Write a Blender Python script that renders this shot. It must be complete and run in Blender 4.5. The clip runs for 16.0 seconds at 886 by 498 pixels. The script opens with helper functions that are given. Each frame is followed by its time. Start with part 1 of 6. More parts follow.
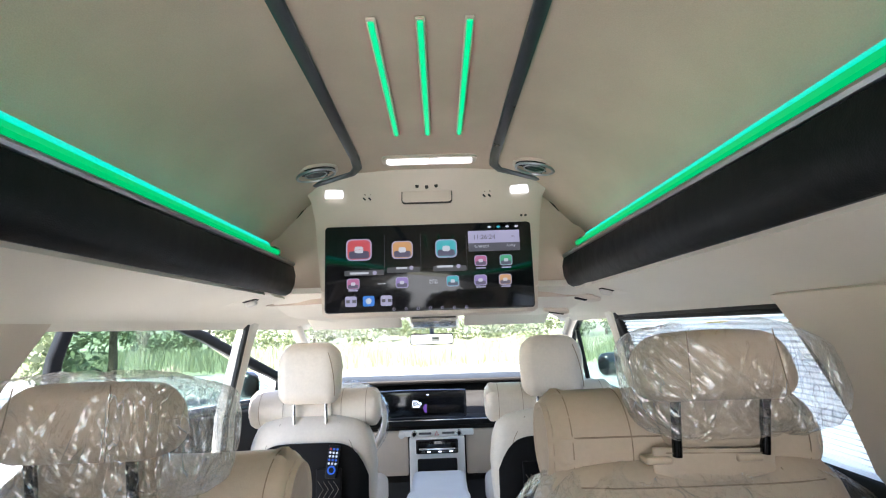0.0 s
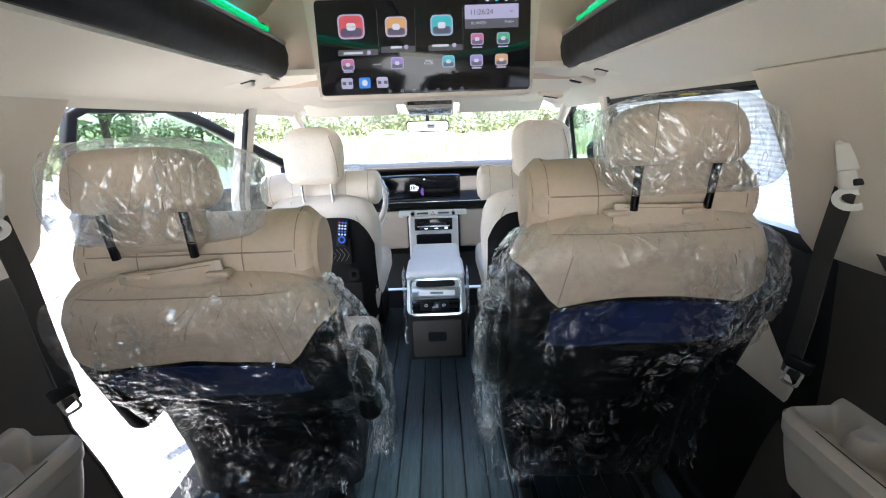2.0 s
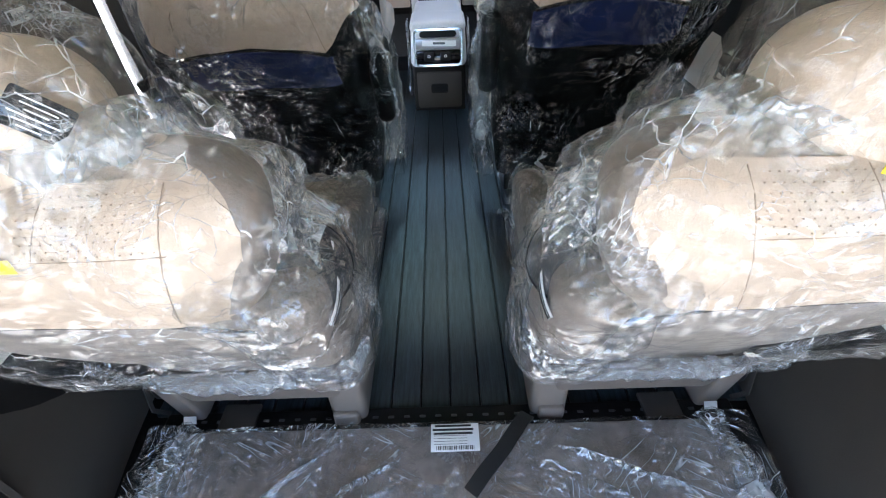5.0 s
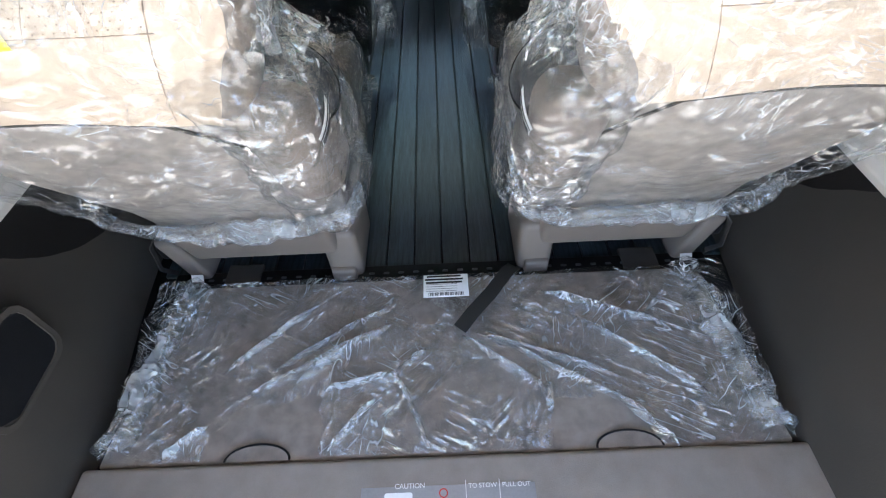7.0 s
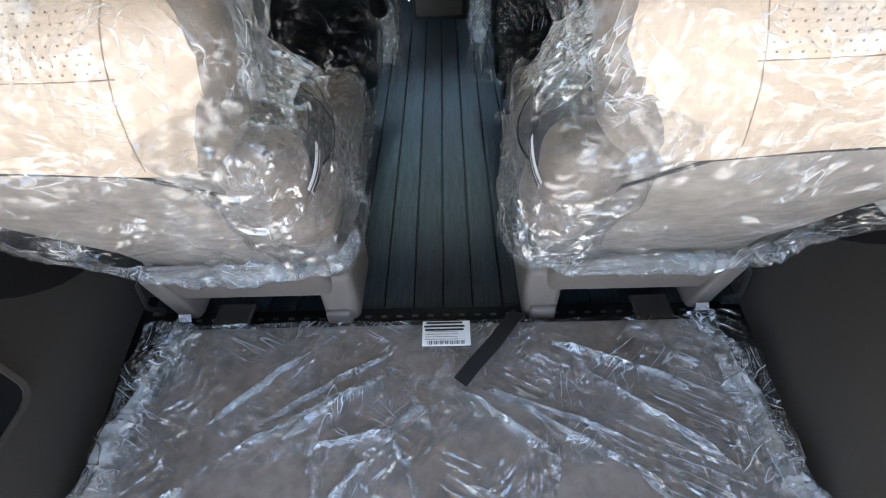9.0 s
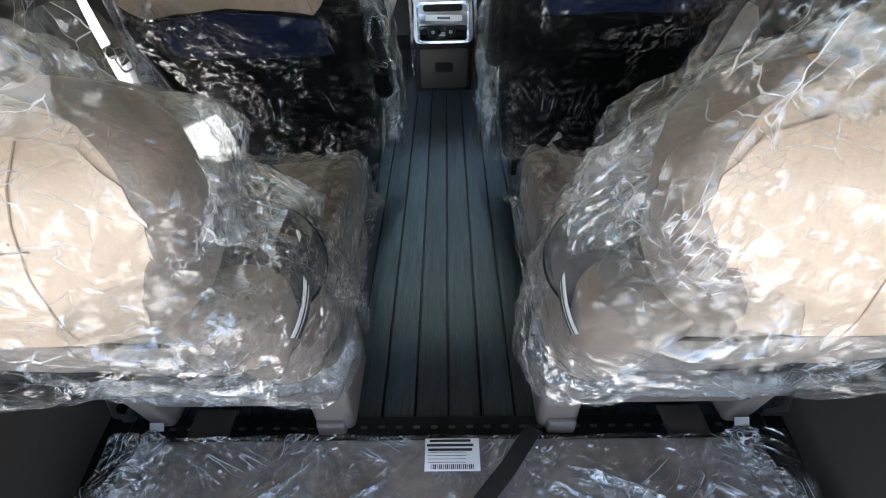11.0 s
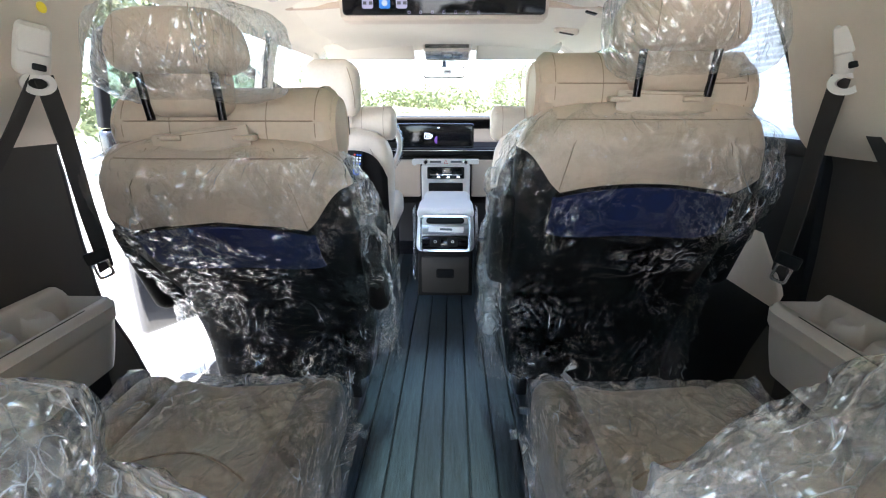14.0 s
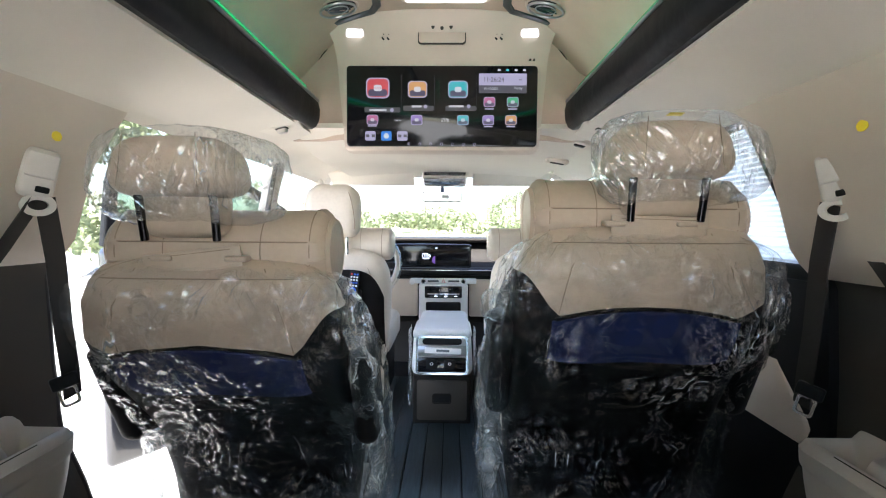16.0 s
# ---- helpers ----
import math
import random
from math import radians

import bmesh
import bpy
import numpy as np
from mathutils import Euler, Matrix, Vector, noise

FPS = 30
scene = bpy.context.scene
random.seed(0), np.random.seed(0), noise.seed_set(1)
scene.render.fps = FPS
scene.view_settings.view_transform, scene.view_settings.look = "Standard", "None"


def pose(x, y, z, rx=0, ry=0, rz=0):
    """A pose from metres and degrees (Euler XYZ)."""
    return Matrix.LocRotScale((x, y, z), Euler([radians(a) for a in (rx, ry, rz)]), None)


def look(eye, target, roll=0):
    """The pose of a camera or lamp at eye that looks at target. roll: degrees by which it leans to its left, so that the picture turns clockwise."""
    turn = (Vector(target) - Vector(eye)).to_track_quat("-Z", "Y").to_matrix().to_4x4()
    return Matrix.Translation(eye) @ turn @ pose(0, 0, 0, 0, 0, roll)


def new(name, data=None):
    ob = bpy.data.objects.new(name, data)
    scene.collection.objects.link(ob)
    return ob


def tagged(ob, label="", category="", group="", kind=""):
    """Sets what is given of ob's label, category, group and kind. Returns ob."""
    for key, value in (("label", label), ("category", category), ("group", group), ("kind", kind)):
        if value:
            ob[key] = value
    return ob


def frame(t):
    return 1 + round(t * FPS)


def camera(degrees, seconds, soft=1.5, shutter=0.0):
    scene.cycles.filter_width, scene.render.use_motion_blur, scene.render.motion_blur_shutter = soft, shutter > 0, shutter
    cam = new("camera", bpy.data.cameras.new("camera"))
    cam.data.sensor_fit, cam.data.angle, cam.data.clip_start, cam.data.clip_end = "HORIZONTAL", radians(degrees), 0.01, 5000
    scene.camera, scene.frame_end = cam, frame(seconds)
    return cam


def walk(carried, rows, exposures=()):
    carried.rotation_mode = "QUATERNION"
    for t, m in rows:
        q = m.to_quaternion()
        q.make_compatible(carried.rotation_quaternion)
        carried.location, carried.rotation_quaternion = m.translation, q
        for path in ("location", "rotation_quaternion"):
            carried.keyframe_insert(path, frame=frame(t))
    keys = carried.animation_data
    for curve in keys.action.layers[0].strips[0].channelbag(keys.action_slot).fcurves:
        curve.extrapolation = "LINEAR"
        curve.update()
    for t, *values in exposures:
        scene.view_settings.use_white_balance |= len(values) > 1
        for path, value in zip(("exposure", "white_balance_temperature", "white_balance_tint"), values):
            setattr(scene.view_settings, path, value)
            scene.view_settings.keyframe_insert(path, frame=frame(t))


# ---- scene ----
cam = camera(86.7, 16.0, soft=1.1)
PATH = [
    (0, (0.032, -0.008, 1.17), (0.053, 1.965, 1.497), -1.9),
    (0.5, (0.034, -0.02, 1.169), (0.052, 1.977, 1.273), -1.8),
    (1, (0.034, -0.032, 1.151), (0.047, 1.964, 1.039), -1.7),
    (1.5, (0.027, -0.063, 1.142), (0.04, 1.907, 0.798), -2.0),
    (2, (0.028, -0.105, 1.132), (0.04, 1.824, 0.605), -2.0),
    (2.5, (0.023, -0.163, 1.114), (0.036, 1.733, 0.478), -1.9),
    (3, (0.018, -0.22, 1.107), (0.032, 1.631, 0.349), -1.9),
    (3.5, (0.012, -0.287, 1.091), (0.028, 1.527, 0.25), -1.9),
    (4, (0.013, -0.347, 1.066), (0.016, 1.398, 0.089), -2.2),
    (4.5, (0.009, -0.421, 1.046), (-0.001, 1.227, -0.087), -2.3),
    (5, (0.018, -0.504, 1.027), (-0.006, 1.052, -0.229), -2.5),
    (5.2, (0.022, -0.536, 1.019), (-0.006, 0.979, -0.287), -2.6),
    (7.3, (0.029, -0.617, 0.948), (0.007, 0.675, -0.578), -3.6),
    (7.5, (0.029, -0.609, 0.942), (0.008, 0.682, -0.586), -3.7),
    (8, (0.037, -0.587, 0.937), (0.003, 0.722, -0.574), -3.7),
    (10.3, (0.029, -0.457, 0.95), (-0.007, 1.016, -0.402), -1.9),
    (10.5, (0.026, -0.44, 0.948), (-0.012, 1.048, -0.388), -2.0),
    (11, (0.024, -0.398, 0.949), (-0.014, 1.126, -0.345), -1.9),
    (11.5, (0.028, -0.37, 0.947), (-0.015, 1.198, -0.293), -2.4),
    (12, (0.027, -0.327, 0.952), (-0.004, 1.289, -0.226), -1.6),
    (12.5, (0.031, -0.295, 0.946), (-0.003, 1.386, -0.136), -1.2),
    (13, (0.027, -0.275, 0.944), (-0.004, 1.498, 0.017), -0.6),
    (13.5, (0.029, -0.249, 0.945), (-0.002, 1.595, 0.173), -0.1),
    (14, (0.032, -0.226, 0.938), (-0.005, 1.683, 0.343), 0.0),
    (14.5, (0.038, -0.207, 0.939), (0.0, 1.733, 0.454), 0.2),
    (15, (0.037, -0.196, 0.943), (0.003, 1.777, 0.62), 0.2),
    (15.5, (0.035, -0.192, 0.943), (0.003, 1.798, 0.744), 0.3),
    (16, (0.038, -0.186, 0.941), (0.004, 1.811, 0.836), 0.4),
]
walk(cam, [(t, look(eye, target, roll)) for t, eye, target, roll in PATH], exposures=[(t, stops, 6500 if 7 < t < 12 else 6400 if t > 15 else 6230, 11) for t, stops in ((0.0, 2.65), (1.0, 2.85), (1.5, 2.82), (3.0, 3.05), (3.5, 3.2), (4.0, 3.1), (4.5, 2.95), (5.0, 2.78), (7.5, 2.85), (10.5, 2.58), (11.5, 2.62), (12.5, 2.95), (13.5, 3.05), (14.5, 3.0), (16.0, 2.78))])

# ---- light: open sky, sun from the left front, doors and tailgate open ----
SUN_EL, SUN_AZ = 68.5, 214.0
world = bpy.data.worlds.new("world")
scene.world = world
world.use_nodes = True
wn, wl = world.node_tree.nodes, world.node_tree.links
sky = wn.new("ShaderNodeTexSky")
sky.sky_type, sky.sun_disc = "NISHITA", False
sky.sun_elevation, sky.sun_rotation = radians(SUN_EL), radians(SUN_AZ)
wl.new(sky.outputs[0], wn["Background"].inputs[0])
wn["Background"].inputs[1].default_value = 0.15
sun_data = bpy.data.lights.new("sun", "SUN")
sun_data.energy, sun_data.angle, sun_data.color = 5.0, radians(0.6), (1.0, 0.95, 0.87)
sun = new("sun", sun_data)
sun.matrix_world = look((-1.9, -2.8, 8.6), (0, 0, 0))


# the lit reading lamp over the aisle
lamp_data = bpy.data.lights.new("aisle_lamp_light", "SPOT")
lamp_data.energy, lamp_data.color, lamp_data.shadow_soft_size = 17.0, (0.72, 1.0, 1.0), 0.06
lamp_data.spot_size, lamp_data.spot_blend = radians(38), 1.0
new("aisle_lamp_light", lamp_data).matrix_world = look((0.013, 1.41, 1.66), (-0.01, 0.95, 0.0))


# ---- materials ----
def material(name, colour, rough=0.5, metal=0.0, vary=0.12, scale=9.0, grain=220.0, bump=0.12, coat=0.0, stretch=(1, 1, 1), spec=0.5):
    """A surface with broad stains, fine grain and relief; object-space, in metres."""
    m = bpy.data.materials.new(name)
    m.use_nodes = True
    n, l = m.node_tree.nodes, m.node_tree.links
    b = n["Principled BSDF"]
    tc = n.new("ShaderNodeTexCoord")
    mp = n.new("ShaderNodeMapping")
    mp.inputs["Scale"].default_value = stretch
    l.new(tc.outputs["Object"], mp.inputs[0])
    broad = n.new("ShaderNodeTexNoise")
    broad.inputs["Scale"].default_value, broad.inputs["Detail"].default_value = scale, 5
    l.new(mp.outputs[0], broad.inputs["Vector"])
    fine = n.new("ShaderNodeTexNoise")
    fine.inputs["Scale"].default_value, fine.inputs["Detail"].default_value = grain, 3
    l.new(mp.outputs[0], fine.inputs["Vector"])
    both = n.new("ShaderNodeMath")
    both.operation = "ADD"
    half = n.new("ShaderNodeMath")
    half.operation, half.inputs[1].default_value = "MULTIPLY", 0.5
    l.new(fine.outputs[0], half.inputs[0])
    l.new(broad.outputs[0], both.inputs[0])
    l.new(half.outputs[0], both.inputs[1])
    ramp = n.new("ShaderNodeMapRange")
    ramp.inputs[1].default_value, ramp.inputs[2].default_value = 0.5, 1.0
    ramp.inputs[3].default_value, ramp.inputs[4].default_value = 1 - vary, 1 + vary
    l.new(both.outputs[0], ramp.inputs[0])
    tint = n.new("ShaderNodeMix")
    tint.data_type, tint.blend_type = "RGBA", "MULTIPLY"
    tint.inputs[0].default_value = 1
    tint.inputs[6].default_value = (*colour, 1)
    l.new(ramp.outputs[0], tint.inputs[7])
    l.new(tint.outputs[2], b.inputs["Base Color"])
    rr = n.new("ShaderNodeMapRange")
    rr.inputs[3].default_value, rr.inputs[4].default_value = max(0.02, rough - 0.08), min(1, rough + 0.08)
    l.new(broad.outputs[0], rr.inputs[0])
    l.new(rr.outputs[0], b.inputs["Roughness"])
    b.inputs["Metallic"].default_value = metal
    b.inputs["Coat Weight"].default_value = coat
    b.inputs["Specular IOR Level"].default_value = spec
    if bump:
        bp = n.new("ShaderNodeBump")
        bp.inputs["Strength"].default_value, bp.inputs["Distance"].default_value = bump, 0.002
        l.new(fine.outputs[0], bp.inputs["Height"])
        l.new(bp.outputs[0], b.inputs["Normal"])
    return m


def leather(name, colour, rough=0.42, spec=0.4):
    """Pebbled upholstery leather: small cells in relief over a soft broad tone."""
    m = material(name, colour, rough, vary=0.07, scale=6, grain=90, bump=0, spec=spec)
    n, l = m.node_tree.nodes, m.node_tree.links
    tc = n.new("ShaderNodeTexCoord")
    cell = n.new("ShaderNodeTexVoronoi")
    cell.inputs["Scale"].default_value = 420
    wave = n.new("ShaderNodeTexNoise")
    wave.inputs["Scale"].default_value = 22
    l.new(tc.outputs["Object"], cell.inputs["Vector"])
    l.new(tc.outputs["Object"], wave.inputs["Vector"])
    b1, b2 = n.new("ShaderNodeBump"), n.new("ShaderNodeBump")
    b1.inputs["Strength"].default_value, b1.inputs["Distance"].default_value = 0.25, 0.0008
    b2.inputs["Strength"].default_value, b2.inputs["Distance"].default_value = 0.35, 0.006
    l.new(cell.outputs["Distance"], b1.inputs["Height"])
    l.new(wave.outputs[0], b2.inputs["Height"])
    l.new(b2.outputs[0], b1.inputs["Normal"])
    l.new(b1.outputs[0], n["Principled BSDF"].inputs["Normal"])
    return m


def film_material(name, haze=0.02, streak=0.4, flat=False, gloss=0.09, amp=1.0, seed=0.0, pulls=(20, -35, 75), calm=0.0, fine=1.0, long_folds=True):
    """Clear packing film: see-through and shiny, with long pulled folds and a fine crumple in patches; creases whiten a
    little, and the same white lines paint in highlights.
    pulls: directions of the folds in degrees, in the upright plane, or in the level one where flat. calm: share left
    smooth. fine: how much smaller the creases are.
    long_folds: whether long pulled folds run through it."""
    m = bpy.data.materials.new(name)
    m.use_nodes = True
    n, l = m.node_tree.nodes, m.node_tree.links
    n.remove(n["Principled BSDF"])
    src = n.new("ShaderNodeTexCoord").outputs["Object"]

    def math_node(op, a, b=None):
        k = n.new("ShaderNodeMath")
        k.operation = op
        for i, v in enumerate((a, b)):
            if isinstance(v, (int, float)):
                k.inputs[i].default_value = v
            elif v is not None:
                l.new(v, k.inputs[i])
        return k.outputs[0]

    def ramp(v, a, b, lo, hi):
        k = n.new("ShaderNodeMapRange")
        l.new(v, k.inputs[0])
        for i, x in enumerate((a, b, lo, hi)):
            k.inputs[i + 1].default_value = x
        return k.outputs[0]

    def field(scale, turn=0.0, detail=1.0, shift=0.0, bend=0.3):
        mp = n.new("ShaderNodeMapping")
        mp.vector_type = "TEXTURE"
        mp.inputs["Scale"].default_value = [1 / v for v in scale]
        mp.inputs["Rotation"].default_value = (0, 0, radians(turn)) if flat else (0, -radians(turn), 0)
        mp.inputs["Location"].default_value = (shift + seed, shift * 0.7 - seed, shift * 1.3)
        l.new(src, mp.inputs[0])
        k = n.new("ShaderNodeTexNoise")
        k.inputs["Scale"].default_value, k.inputs["Detail"].default_value, k.inputs["Distortion"].default_value = 1.0, detail, bend
        l.new(mp.outputs[0], k.inputs["Vector"])
        return k.outputs[0]

    def patch(scale, shift, lo, hi):
        return ramp(field((scale,) * 3, 0, 2.0, shift, 0.4), lo, hi, 0.0, 1.0)

    def folds(turn, shift, across, along):
        """Long straight folds in one direction: the distance from the crease."""
        return math_node("ABSOLUTE", math_node("SUBTRACT", field((along, across, across), turn, 0.4, shift, 0.08), 0.5))

    def shards(turn, shift, across, along):
        """Angular facets, drawn out in one direction: a random tilt each, -0.5 to 0.5, and the distance from their creases."""
        mp = n.new("ShaderNodeMapping")
        mp.vector_type = "TEXTURE"
        mp.inputs["Scale"].default_value = (1 / along, 1 / across, 1 / across)
        mp.inputs["Rotation"].default_value = (0, 0, radians(turn)) if flat else (0, -radians(turn), 0)
        mp.inputs["Location"].default_value = (shift + seed, shift - seed, shift * 1.4)
        l.new(src, mp.inputs[0])
        wob = n.new("ShaderNodeTexNoise")
        wob.inputs["Scale"].default_value, wob.inputs["Detail"].default_value = 1.3, 2.0
        l.new(mp.outputs[0], wob.inputs["Vector"])
        mix = n.new("ShaderNodeVectorMath")
        mix.operation, mix.inputs[1].default_value = "MULTIPLY_ADD", (0.25, 0.25, 0.25)
        l.new(wob.outputs["Color"], mix.inputs[0])
        l.new(mp.outputs[0], mix.inputs[2])
        v, edge = n.new("ShaderNodeTexVoronoi"), n.new("ShaderNodeTexVoronoi")
        edge.feature = "DISTANCE_TO_EDGE"
        for k in (v, edge):
            k.inputs["Scale"].default_value = 1.0
            l.new(mix.outputs[0], k.inputs["Vector"])
        off = n.new("ShaderNodeVectorMath")
        off.operation, off.inputs[1].default_value = "SUBTRACT", (0.5, 0.5, 0.5)
        l.new(v.outputs["Color"], off.inputs[0])
        return off.outputs[0], edge.outputs["Distance"]

    def scaled(vec, k):
        v = n.new("ShaderNodeVectorMath")
        v.operation = "SCALE"
        l.new(vec, v.inputs[0])
        if isinstance(k, (int, float)):
            v.inputs["Scale"].default_value = k
        else:
            l.new(k, v.inputs["Scale"])
        return v.outputs[0]

    def added(a, b):
        v = n.new("ShaderNodeVectorMath")
        v.operation = "ADD"
        l.new(a, v.inputs[0])
        l.new(b, v.inputs[1])
        return v.outputs[0]

    normal = n.new("ShaderNodeNewGeometry").outputs["Normal"]
    white, creased, height = None, None, None
    for i, turn in enumerate(pulls):
        where = patch(6.0, 4.0 + 3 * i, 0.44 + calm, 0.58 + calm)
        wide, e1 = shards(turn, 3.1 * i, 30 * fine, 6.0 * fine)
        slim, e2 = shards(turn + 9, 1.3 + 3.1 * i, 110 * fine, 20.0 * fine)
        normal = added(normal, scaled(wide, math_node("MULTIPLY", where, 0.55 * amp)))
        normal = added(normal, scaled(slim, math_node("MULTIPLY", where, 0.75 * amp)))
        crease = math_node("MULTIPLY", ramp(e1, 0.0, 0.028, 1.0, 0.0), patch(17, 8.0 + i, 0.47, 0.60))
        crease = math_node("MAXIMUM", crease, math_node("MULTIPLY", ramp(e2, 0.0, 0.075, 1.0, 0.0), patch(13, 2.0 + i, 0.53, 0.64)))
        if not long_folds:
            white = math_node("MULTIPLY", crease, where) if white is None else math_node("MAXIMUM", white, math_node("MULTIPLY", crease, where))
            creased = where if creased is None else math_node("MAXIMUM", creased, where)
            continue
        ridge = folds(turn + 4, 1.7 + 5.3 * i, 36 * fine, 2.4 * fine)
        h = math_node("MULTIPLY", math_node("MULTIPLY", math_node("MINIMUM", ridge, 0.14), -0.045 * amp / fine), where)
        height = h if height is None else math_node("ADD", height, h)
        crease = math_node("MAXIMUM", math_node("MULTIPLY", crease, 0.6), math_node("MULTIPLY", ramp(ridge, 0.0, 0.030, 1.0, 0.0), patch(11, 6.0 + i, 0.44, 0.60)))
        crease = math_node("MULTIPLY", crease, where)
        white = crease if white is None else math_node("MAXIMUM", white, crease)
        creased = where if creased is None else math_node("MAXIMUM", creased, where)
    unit = n.new("ShaderNodeVectorMath")
    unit.operation = "NORMALIZE"
    l.new(normal, unit.inputs[0])
    relief = unit.outputs[0]
    if height is not None:
        bump = n.new("ShaderNodeBump")
        bump.inputs["Strength"].default_value, bump.inputs["Distance"].default_value = 1.0, 1.0
        l.new(height, bump.inputs["Height"])
        l.new(relief, bump.inputs["Normal"])
        relief = bump.outputs[0]
    clear = n.new("ShaderNodeBsdfTransparent")
    clear.inputs[0].default_value = (0.975, 0.985, 0.99, 1)
    front, back, milk = n.new("ShaderNodeBsdfDiffuse"), n.new("ShaderNodeBsdfTranslucent"), n.new("ShaderNodeMixShader")
    front.inputs[0].default_value = back.inputs[0].default_value = (0.92, 0.95, 0.98, 1)
    milk.inputs[0].default_value = 0.4
    l.new(front.outputs[0], milk.inputs[1])
    l.new(back.outputs[0], milk.inputs[2])
    fog = ramp(field((7, 7, 7), 0, 3.0, 31.0, 0.8), 0.42, 0.66, haze * 0.1, haze * 2.6)
    body = n.new("ShaderNodeMixShader")
    # white crease lines, partly painted glints, over the patchy haze
    l.new(math_node("MAXIMUM", math_node("MULTIPLY", white, streak), fog), body.inputs[0])
    l.new(clear.outputs[0], body.inputs[1])
    l.new(milk.outputs[0], body.inputs[2])
    shine = n.new("ShaderNodeBsdfGlossy")
    shine.inputs["Roughness"].default_value = 0.07
    l.new(relief, shine.inputs["Normal"])
    lw = n.new("ShaderNodeLayerWeight")
    lw.inputs[0].default_value = 0.15
    top = n.new("ShaderNodeMixShader")
    facing = ramp(lw.outputs["Facing"], 0, 1, 1.0, 6.0)
    l.new(math_node("MINIMUM", math_node("MULTIPLY", facing, ramp(creased, 0.0, 1.0, gloss * 0.35, gloss)), 0.65), top.inputs[0])
    l.new(body.outputs[0], top.inputs[1])
    l.new(shine.outputs[0], top.inputs[2])
    l.new(top.outputs[0], n["Material Output"].inputs[0])
    return m


def glow(name, colour, strength):
    m = bpy.data.materials.new(name)
    m.use_nodes = True
    b = m.node_tree.nodes["Principled BSDF"]
    b.inputs["Base Color"].default_value = (*[c * 0.1 for c in colour], 1)
    b.inputs["Emission Color"].default_value = (*colour, 1)
    b.inputs["Emission Strength"].default_value = strength
    b.inputs["Roughness"].default_value = 0.4
    return m


def glass(name, tint=(1, 1, 1), amount=0.06):
    """A thin pane: clear with a little mirror on it."""
    m = bpy.data.materials.new(name)
    m.use_nodes = True
    n, l = m.node_tree.nodes, m.node_tree.links
    n.remove(n["Principled BSDF"])
    clear, gloss, mix = n.new("ShaderNodeBsdfTransparent"), n.new("ShaderNodeBsdfGlossy"), n.new("ShaderNodeMixShader")
    clear.inputs[0].default_value = (*tint, 1)
    gloss.inputs["Roughness"].default_value = 0.02
    mix.inputs[0].default_value = amount
    l.new(clear.outputs[0], mix.inputs[1])
    l.new(gloss.outputs[0], mix.inputs[2])
    l.new(mix.outputs[0], n["Material Output"].inputs[0])
    return m


BEIGE = leather("beige_leather", (0.52, 0.405, 0.305))
PALE = leather("pale_leather", (0.66, 0.58, 0.49))
GREIGE = leather("greige_leather", (0.45, 0.385, 0.315))
TAUPE = leather("taupe_leather", (0.21, 0.17, 0.138))
BLACKL = leather("black_leather", (0.008, 0.007, 0.007), 0.7, 0.12)
BEAM = leather("beam_leather", (0.005, 0.005, 0.006), 0.5, 0.2)
SUEDE = material("headliner_suede", (0.54, 0.43, 0.34), 0.9, vary=0.10, scale=5, grain=420, bump=0.3, spec=0.15)
HEADLINER = material("headliner_cloth", (0.72, 0.66, 0.57), 0.9, vary=0.05, scale=3, grain=600, bump=0.2, spec=0.15)
TRIM = material("beige_trim_plastic", (0.60, 0.51, 0.42), 0.55, vary=0.05, grain=500, bump=0.15)
TRIMG = material("greige_trim_plastic", (0.55, 0.505, 0.455), 0.5, vary=0.06, grain=500, bump=0.15)
SHELLG = material("dark_grey_moulding", (0.040, 0.040, 0.042), 0.38, vary=0.08, grain=400, bump=0.08, spec=0.4)
SEATBASE = material("taupe_seat_plastic", (0.17, 0.14, 0.118), 0.55, vary=0.06, grain=500, bump=0.15, spec=0.3)
DARKTRIM = material("dark_trim_plastic", (0.014, 0.012, 0.011), 0.55, vary=0.12, grain=400, bump=0.15, spec=0.2)
BROWNTRIM = material("brown_trim_plastic", (0.056, 0.049, 0.042), 0.6, vary=0.08, grain=400, bump=0.2, spec=0.2)
CARPET = material("brown_carpet", (0.27, 0.235, 0.205), 0.95, vary=0.25, scale=30, grain=900, bump=0.6, spec=0.1)
LIDTRIM = material("brown_lid_fabric", (0.31, 0.275, 0.245), 0.8, vary=0.12, scale=20, grain=700, bump=0.4, spec=0.15)
BLACK = material("black_plastic", (0.007, 0.007, 0.008), 0.5, vary=0.2, grain=300, bump=0.1, spec=0.2)
GLOSSBLACK = material("gloss_black", (0.008, 0.008, 0.010), 0.08, vary=0.1, bump=0)
SILVER = material("satin_silver", (0.42, 0.43, 0.45), 0.32, 0.9, vary=0.08, grain=300, bump=0.05)
SEAM = material("seam_shadow", (0.30, 0.22, 0.155), 0.8, bump=0)
POST = material("dark_chrome", (0.05, 0.05, 0.055), 0.15, 1.0, vary=0.05, bump=0)
CHROME = material("chrome", (0.75, 0.76, 0.78), 0.12, 1.0, vary=0.05, bump=0)
GUNMETAL = material("gunmetal", (0.10, 0.11, 0.12), 0.3, 0.8, vary=0.1, bump=0.03)
BELT = material("seat_belt_webbing", (0.030, 0.025, 0.022), 0.8, vary=0.12, grain=700, bump=0.4)
NET = material("navy_net", (0.001, 0.009, 0.062), 0.8, vary=0.25, scale=40, grain=900, bump=0.4)
